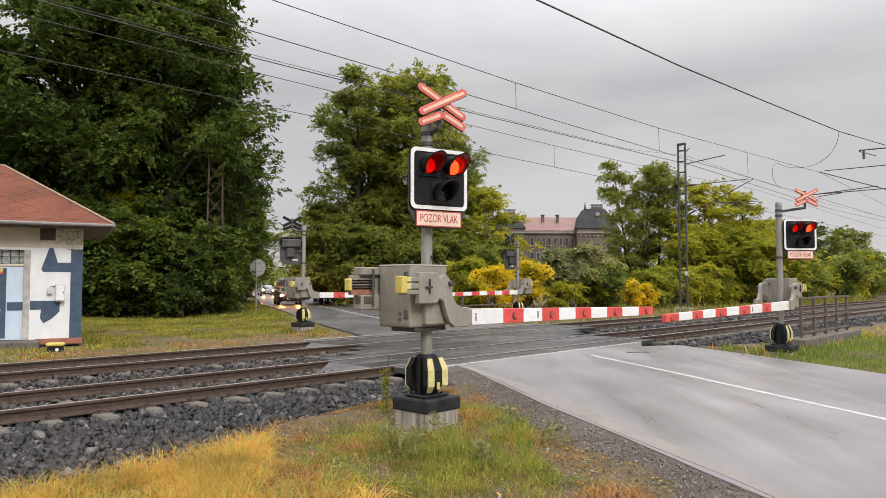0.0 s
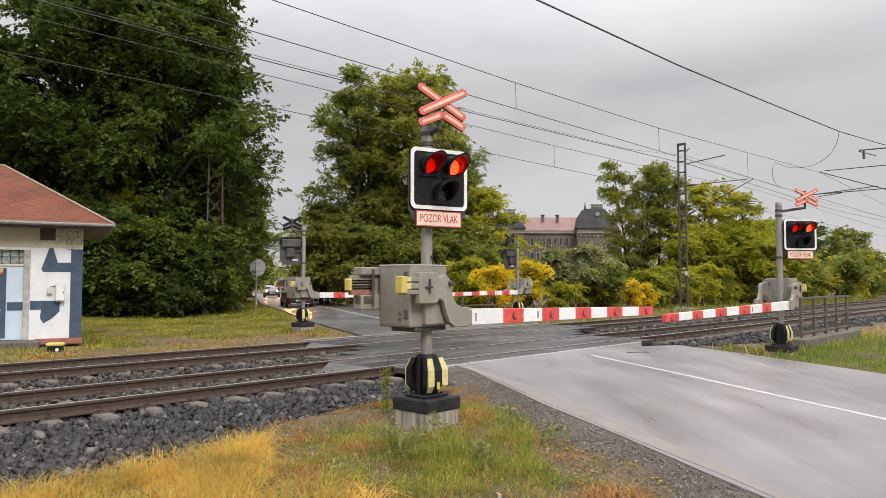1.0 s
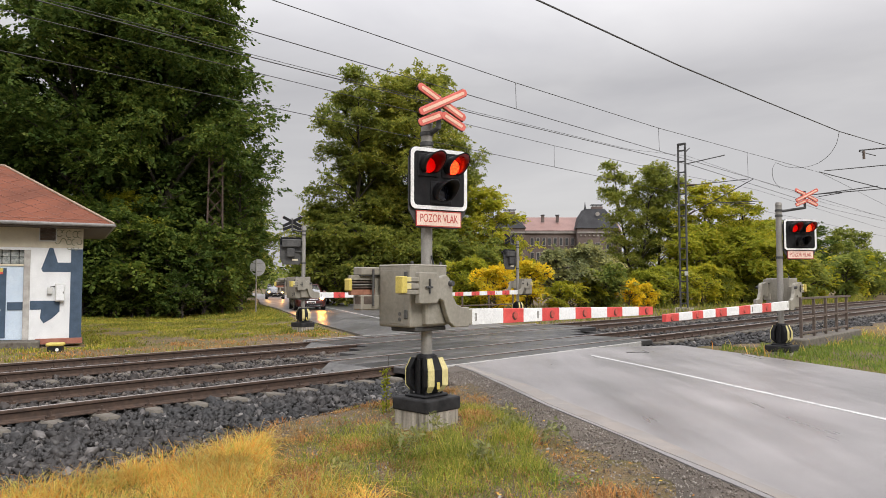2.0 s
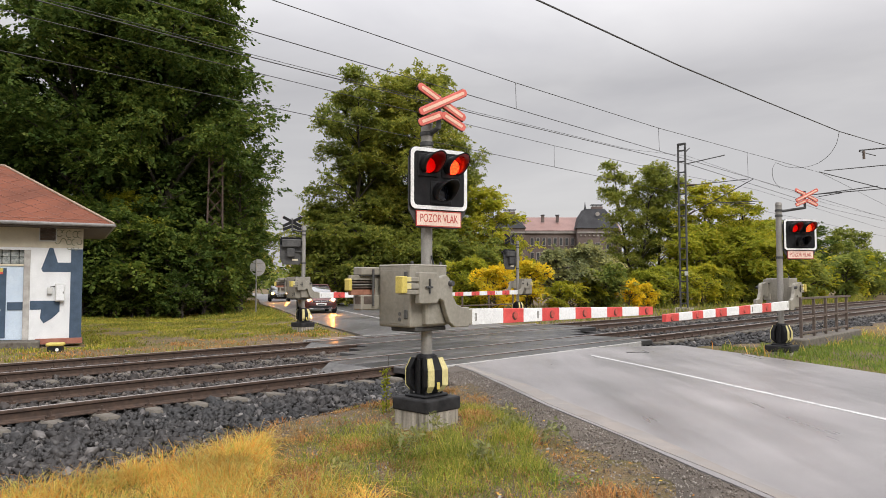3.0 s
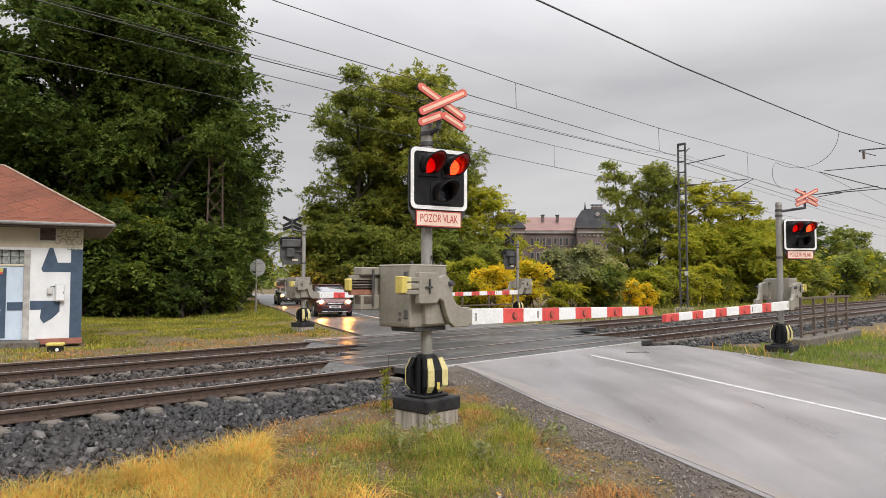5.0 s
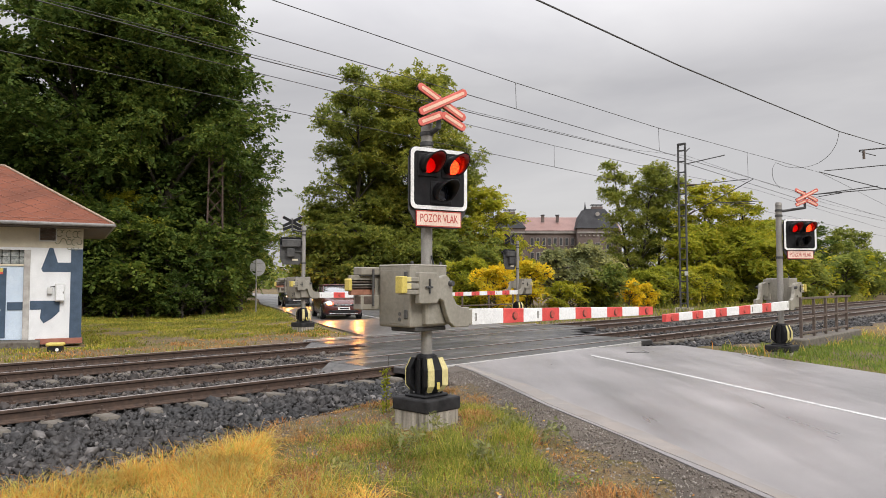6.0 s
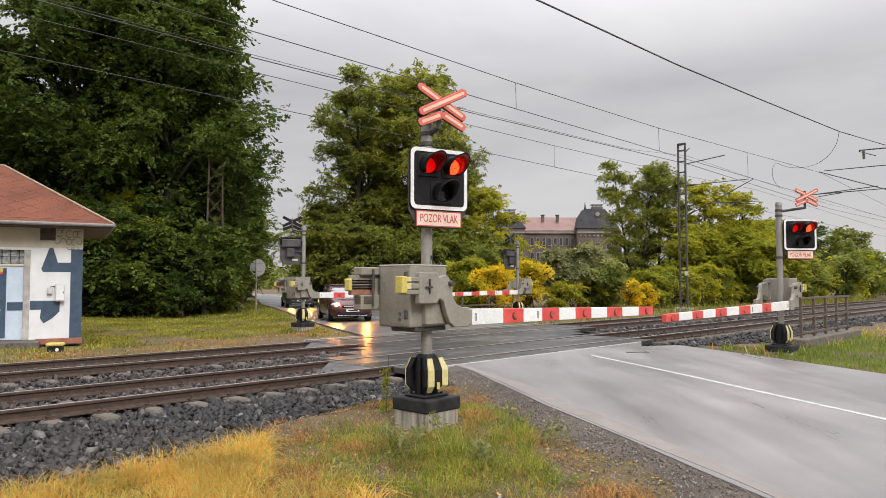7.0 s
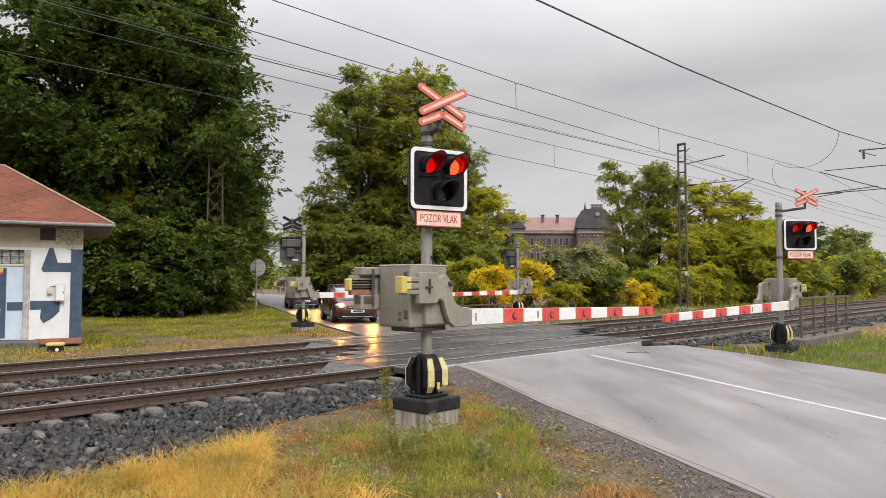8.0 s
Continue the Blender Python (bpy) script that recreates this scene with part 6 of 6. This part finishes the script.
def blades(name, x, y, height, width, lean, material, label, seed):
    """Grass: each blade is a bent, tapering leaf rooted in the ground."""
    r = np.random.default_rng(seed)
    n = len(x)
    root = np.stack([x, y, ground_height(x, y) - 0.01], -1)
    a = r.uniform(0, 2 * math.pi, n)
    d = np.stack([np.cos(a), np.sin(a), 0 * a], -1)
    side = np.stack([-np.sin(a), np.cos(a), 0 * a], -1)
    turn = r.uniform(-1.2, 1.2, (n, 1))
    side = side * np.cos(turn) + d * np.sin(turn)
    h = (height * r.uniform(0.5, 1.25, n))[:, None]
    w = (width * r.uniform(0.6, 1.4, n))[:, None]
    b = (lean * r.uniform(0.2, 1.5, n))[:, None]
    up = np.array([[0, 0, 1.0]])
    mid = root + up * h * 0.58 + d * h * b * 0.35
    tip = root + up * h * (1 - 0.35 * b) + d * h * b
    v = np.stack([root - side * w, root + side * w, mid + side * w * 0.8, mid - side * w * 0.8, tip + side * w * 0.12, tip - side * w * 0.12], 1)
    i = np.arange(n)[:, None] * 6
    f = np.concatenate([i + np.array([[0, 1, 2, 3]]), i + np.array([[3, 2, 4, 5]])], 1)
    return stuff(name, raw_mesh(name, v, f, 4), material, label, "grass")


def spots(n, x0, x1, y0, y1, seed):
    r = np.random.default_rng(seed)
    x, y = r.uniform(x0, x1, n), r.uniform(y0, y1, n)
    s, t = 0.685 * x + 0.728 * y, -0.728 * x + 0.685 * y
    return x, y, s, t, road_offset(x, y), r.random(n)


def hut_side(x, y):
    """Where the hut stands."""
    return (x < -9.5) & ((y - 20) * 0.883 + (x + 10.2) * -0.469 > -0.95) & ((x + 10.2) * 0.883 + (y - 20) * 0.469 < 0.1) & (y < 27)


def sown():
    # dry orange grass along the ballast
    x, y, s, t, d, q = spots(125000, -6, 1.0, 2.6, 8.2, 1)
    edge = 6.6 + 0.25 * wave(x, y, 0.9) - 0.3 * np.clip(2.6 - s, 0, 3)
    dense = np.clip((wave(x, y, 0.8) + 1.2) * 0.6, 0, 1) * np.clip(1.25 - (t - 4.6) * -0.6, 0, 1)
    keep = (t < edge) & (s < 3.7 - 0.35 * wave(y, x, 1.0) - 0.25 * (6 - t)) & (q < dense) & (d > 4.6)
    tall = 0.25 + 0.13 * np.clip(wave(x, y, 1.1), -1, 1) + 0.06 * np.clip(wave(y, x, 3.3), -1, 1)
    blades("dry_grass", x[keep], y[keep], tall[keep], np.full(keep.sum(), 0.0026), np.full(keep.sum(), 1.4), M["straw"], "tall dry orange autumn grass along the ballast", 21)
    # green grass round the signal foot and on the verge
    x, y, s, t, d, q = spots(190000, -5, 3.2, 2.6, 11.5, 2)
    foot = (np.abs(x + 0.19) < 0.42) & (np.abs(y - 8.2) < 0.42)
    mass = np.exp(-(((x - 0.55) / 0.85) ** 2 + ((y - 7.2) / 1.3) ** 2)) + 0.75 * np.exp(-(((x + 0.6) / 0.8) ** 2 + ((y - 6.0) / 1.4) ** 2)) + 0.42
    dense = mass * np.clip((wave(x, y, 1.3) + 0.6 * wave(y, x, 3.1) + 0.75) * 0.75, 0.03, 1)
    keep = (t < 6.3 + 0.25 * wave(x, y, 1) + 0.9 * np.clip((s - 4.2) / 1.5, 0, 1)) & (d > 4.25 + 0.25 * wave(x, y, 0.7)) & (q < dense) & ~foot
    tall = 0.07 + 0.17 * np.clip(mass - 0.37, 0, 1) * np.clip(0.7 + 0.6 * wave(x, y, 1.7) + 0.3 * wave(y, x, 4.0), 0.15, 1.8)
    blades("grass", x[keep], y[keep], tall[keep], np.full(keep.sum(), 0.003), np.full(keep.sum(), 0.95), M["grass"], "uneven green grass on the verge", 22)
    # withered reddish growth and bare crumbs between grass and ballast
    x, y, s, t, d, q = spots(110000, -3.5, 2.5, 3.4, 10.5, 10)
    keep = (t < 7.5 + 0.2 * wave(x, y, 1)) & (d > 4.05 + 0.2 * wave(x, y, 1.4)) & (s > 2.6) & (q < np.clip(0.5 * wave(x, y, 0.9) + 0.4 * wave(y, x, 2.6) + 0.3, 0.04, 1)) & ~((np.abs(x + 0.19) < 0.42) & (np.abs(y - 8.2) < 0.42))
    blades("withered_growth", x[keep], y[keep], 0.085 + 0.05 * np.clip(wave(x, y, 1.9), -1, 1)[keep], np.full(keep.sum(), 0.0034), np.full(keep.sum(), 1.2), M["withered"], "low withered reddish plants on the verge", 27)
    # flat dry litter on the bare soil beside the shoulder
    x, y, s, t, d, q = spots(26000, -1.5, 2.6, 3.0, 7.0, 15)
    keep = (d > 3.95 + 0.15 * wave(x, y, 1.6)) & (d < 5.6) & (q < np.clip(0.5 * wave(y, x, 1.2) + 0.55, 0.1, 1))
    blades("dry_litter", x[keep], y[keep], np.full(keep.sum(), 0.032), np.full(keep.sum(), 0.0028), np.full(keep.sum(), 1.9), M["withered"], "flattened dry stalks on bare soil", 34)
    # small leafy herbs in patches
    x, y, s, t, d, q = spots(60000, -4.0, 3.0, 3.2, 9.5, 14)
    keep = (t < 6.6 + 0.3 * wave(x, y, 1)) & (d > 4.1) & (s > 1.5) & (q < np.clip(0.7 * wave(y, x, 1.5) + 0.35 * wave(x, y, 3.5) - 0.2, 0.0, 1))
    hr = np.random.default_rng(43)
    pos = np.stack([x, y, ground_height(x, y) + hr.uniform(0.01, 0.075, len(x))], -1)[keep]
    stuff("low_herbs", leaf_mesh("low_herbs", pos, 0.032, hr, 0.6, out=np.array([0, 0, 0.8])), M["lush"], "patches of small green leafy herbs", "herbs")
    x, y, s, t, d, q = spots(16000, -3.0, 2.5, 3.4, 11, 11)
    keep = (t < 7.9) & (d > 4.2) & (s > 3.2)
    stones("soil_crumbs", np.stack([x, y, ground_height(x, y) + 0.002], -1)[keep], 0.0075, "loose crumbs of soil and small stones", M["gravel"], "soil", 33)
    # verge beside the opposite signal
    x, y, s, t, d, q = spots(100000, 6.0, 26, 7.0, 25, 3)
    keep = (t < 6.6 + 0.3 * wave(x, y, 0.8)) & (d > 3.55 + 0.15 * wave(x, y, 1)) & (q < np.clip((wave(x, y, 0.5) + 1.5) * 0.6, 0.1, 1)) & (d < 13)
    tall = 0.14 + 0.07 * np.clip(wave(x, y, 1.1), -1, 1)
    blades("grass", x[keep], y[keep], tall[keep], np.full(keep.sum(), 0.006), np.full(keep.sum(), 0.7), M["lush"], "lush green grass beside the road", 23)
    # dry growth by the opposite railing and the track edge
    x, y, s, t, d, q = spots(26000, 5.5, 24, 14, 26, 9)
    keep = (t > 5.2) & (t < 7.1 + 0.2 * wave(x, y, 1)) & (d > 3.5) & (s < 32) & (q < np.clip(wave(x, y, 0.5) * 0.5 - 0.1, 0, 1))
    blades("dry_grass", x[keep], y[keep], np.full(keep.sum(), 0.3), np.full(keep.sum(), 0.006), np.full(keep.sum(), 0.8), M["straw"], "dry orange grass by the railing", 26)
    # strip before the wood
    x, y, s, t, d, q = spots(200000, -26, -2.0, 15, 37, 4)
    hut = hut_side(x, y)
    keep = (t > 16.9 + 0.4 * wave(x, y, 0.7)) & (d > 3.5 + 0.2 * wave(x, y, 1)) & ~hut & (q < np.clip((0.9 * wave(y, x, 0.35) + 0.5 * wave(x, y, 0.9) + 0.3 * wave(y, x, 2.2) + 0.16 * (t - 17.6) + 0.15) * 0.8, 0.03, 1))
    tall = 0.09 + 0.06 * np.clip(wave(x, y, 0.9), -1, 1)
    blades("grass", x[keep], y[keep], tall[keep], np.full(keep.sum(), 0.009), np.full(keep.sum(), 0.8), M["turf"], "yellowing short grass before the wood", 24)
    x, y, s, t, d, q = spots(30000, -22, -7, 33, 62, 13)
    keep = (d > 3.5) & (d < 7.5) & (t > 18)
    blades("grass", x[keep], y[keep], np.full(keep.sum(), 0.2), np.full(keep.sum(), 0.014), np.full(keep.sum(), 0.8), M["turf"], "rough grass along the far road", 29)
    x, y, s, t, d, q = spots(40000, -15, -2.5, 14.5, 27, 12)
    keep = (t > 16.6) & (t < 19.5 + 0.6 * wave(x, y, 0.8)) & (d > 3.5) & ~hut_side(x, y) & (q < np.clip(0.45 * wave(x, y, 0.7) + 0.35 * wave(y, x, 2.0) + 0.1, 0.02, 1))
    blades("withered_growth", x[keep], y[keep], np.full(keep.sum(), 0.08), np.full(keep.sum(), 0.009), np.full(keep.sum(), 1.0), M["withered"], "low withered brown growth beside the far track", 28)
    # rough growth along the far side of the tracks
    x, y, s, t, d, q = spots(60000, -2, 45, 24, 75, 5)
    keep = (t > 17.3) & (t < 27) & (d > 3.6) & (q < np.clip((wave(x, y, 0.3) + 1.4) * 0.6, 0.1, 1))
    tall = 0.35 + 0.2 * np.clip(wave(x, y, 0.5), -1, 1)
    blades("rough_growth", x[keep], y[keep], tall[keep], np.full(keep.sum(), 0.016), np.full(keep.sum(), 0.6), M["turf"], "rough tall weeds along the far side of the tracks", 25)
    # fallen leaves
    r = np.random.default_rng(31)
    x, y, s, t, d, q = spots(3600, -4, 3.0, 3.0, 11, 6)
    keep = (t < 7.4) & (d > 3.7) & (q < 0.75)
    pos = np.stack([x, y, ground_height(x, y) + 0.022], -1)[keep]
    stuff("fallen_leaves", leaf_mesh("fallen_leaves", pos, 0.04, r, out=np.array([0, 0, 2.5])), M["litter"], "scattered brown and orange fallen leaves", "leaves")
    x, y, s, t, d, q = spots(1300, -14, -2, 16, 26, 7)
    keep = (t > 16.3) & (d > 3.6) & ~((x < -9.7) & (y > 18.5))
    pos = np.stack([x, y, ground_height(x, y) + 0.03], -1)[keep]
    stuff("fallen_leaves", leaf_mesh("fallen_leaves", pos, 0.055, r, out=np.array([0, 0, 2.5])), M["litter"], "brown fallen leaves beside the hut", "leaves")
    # shoulder gravel
    x, y, s, t, d, q = spots(80000, -1.5, 4.2, 2.8, 12.5, 8)
    keep = (d > 3.32) & (d < 4.5) & (x < 3.2) & (t < 8.6) & (q < np.clip(1.3 - (d - 3.3) * 1.1, 0, 1))
    z = np.maximum(-0.03 - 0.075 * (d - 3.26) / 1.24, ground_height(x, y))
    stones("gravel", np.stack([x, y, z + 0.003], -1)[keep], 0.0065, "fine pale gravel on the shoulder", M["gravel"], "gravel", 32)


sown()

drain = thing("drain_cover", "small dark iron drain cover in the asphalt", "drain cover", at=pose(4.3, 15.7, -0.022, 0, 0, 12))
part("plate", box(0.5, 0.12, 0.012, (0, 0, 0.004), bevel=0.003), M["dark_steel"], drain)
# a tall yellow weed at the edge of the ballast and low plants at the signal foot
weed = thing("weed", "tall thin yellow-green weed at the edge of the ballast", "plant", at=pose(-0.72, 9.0, -0.2))
part("stem", bar((0, 0, 0), (0.03, 0, 0.78), 0.006, 6, r1=0.003), M["brown_steel"], weed)
wr = np.random.default_rng(41)
wp = np.stack([wr.normal(0, 0.03, 160), wr.normal(0, 0.03, 160), wr.uniform(0.05, 0.62, 160)], -1)
wm = leaf_mesh("leaves", wp, 0.05, wr)
part("leaves", wm, M["leaf_lime"], weed)
for x, y, k in ((-0.55, 7.2, 0.3), (-0.3, 6.9, 0.26), (0.35, 6.3, 0.24), (-0.9, 6.2, 0.22), (0.7, 7.5, 0.3), (1.1, 7.0, 0.24), (-0.1, 7.5, 0.28)):
    pl = thing("weed", "leafy silver-green weed in the verge grass", "plant", at=Matrix.Translation((x, y, float(ground_height(np.array([x]), np.array([y]))[0]))), group="verge weeds")
    n = 90
    ang = wr.uniform(0, 6.28, n)
    rr = wr.uniform(0.02, 1, n) * k * 0.7
    wp = np.stack([np.cos(ang) * rr, np.sin(ang) * rr, (1 - (rr / (k * 0.75)) ** 2) * k * wr.uniform(0.4, 1, n) + 0.02], -1)
    part("stem", bar((0, 0, -0.02), (0, 0, k * 0.8), 0.006, 5, r1=0.003), M["leaf_grey"], pl)
    part("leaves", leaf_mesh("leaves", wp, 0.07, wr, 0.35), M["leaf_grey"], pl)

motions()
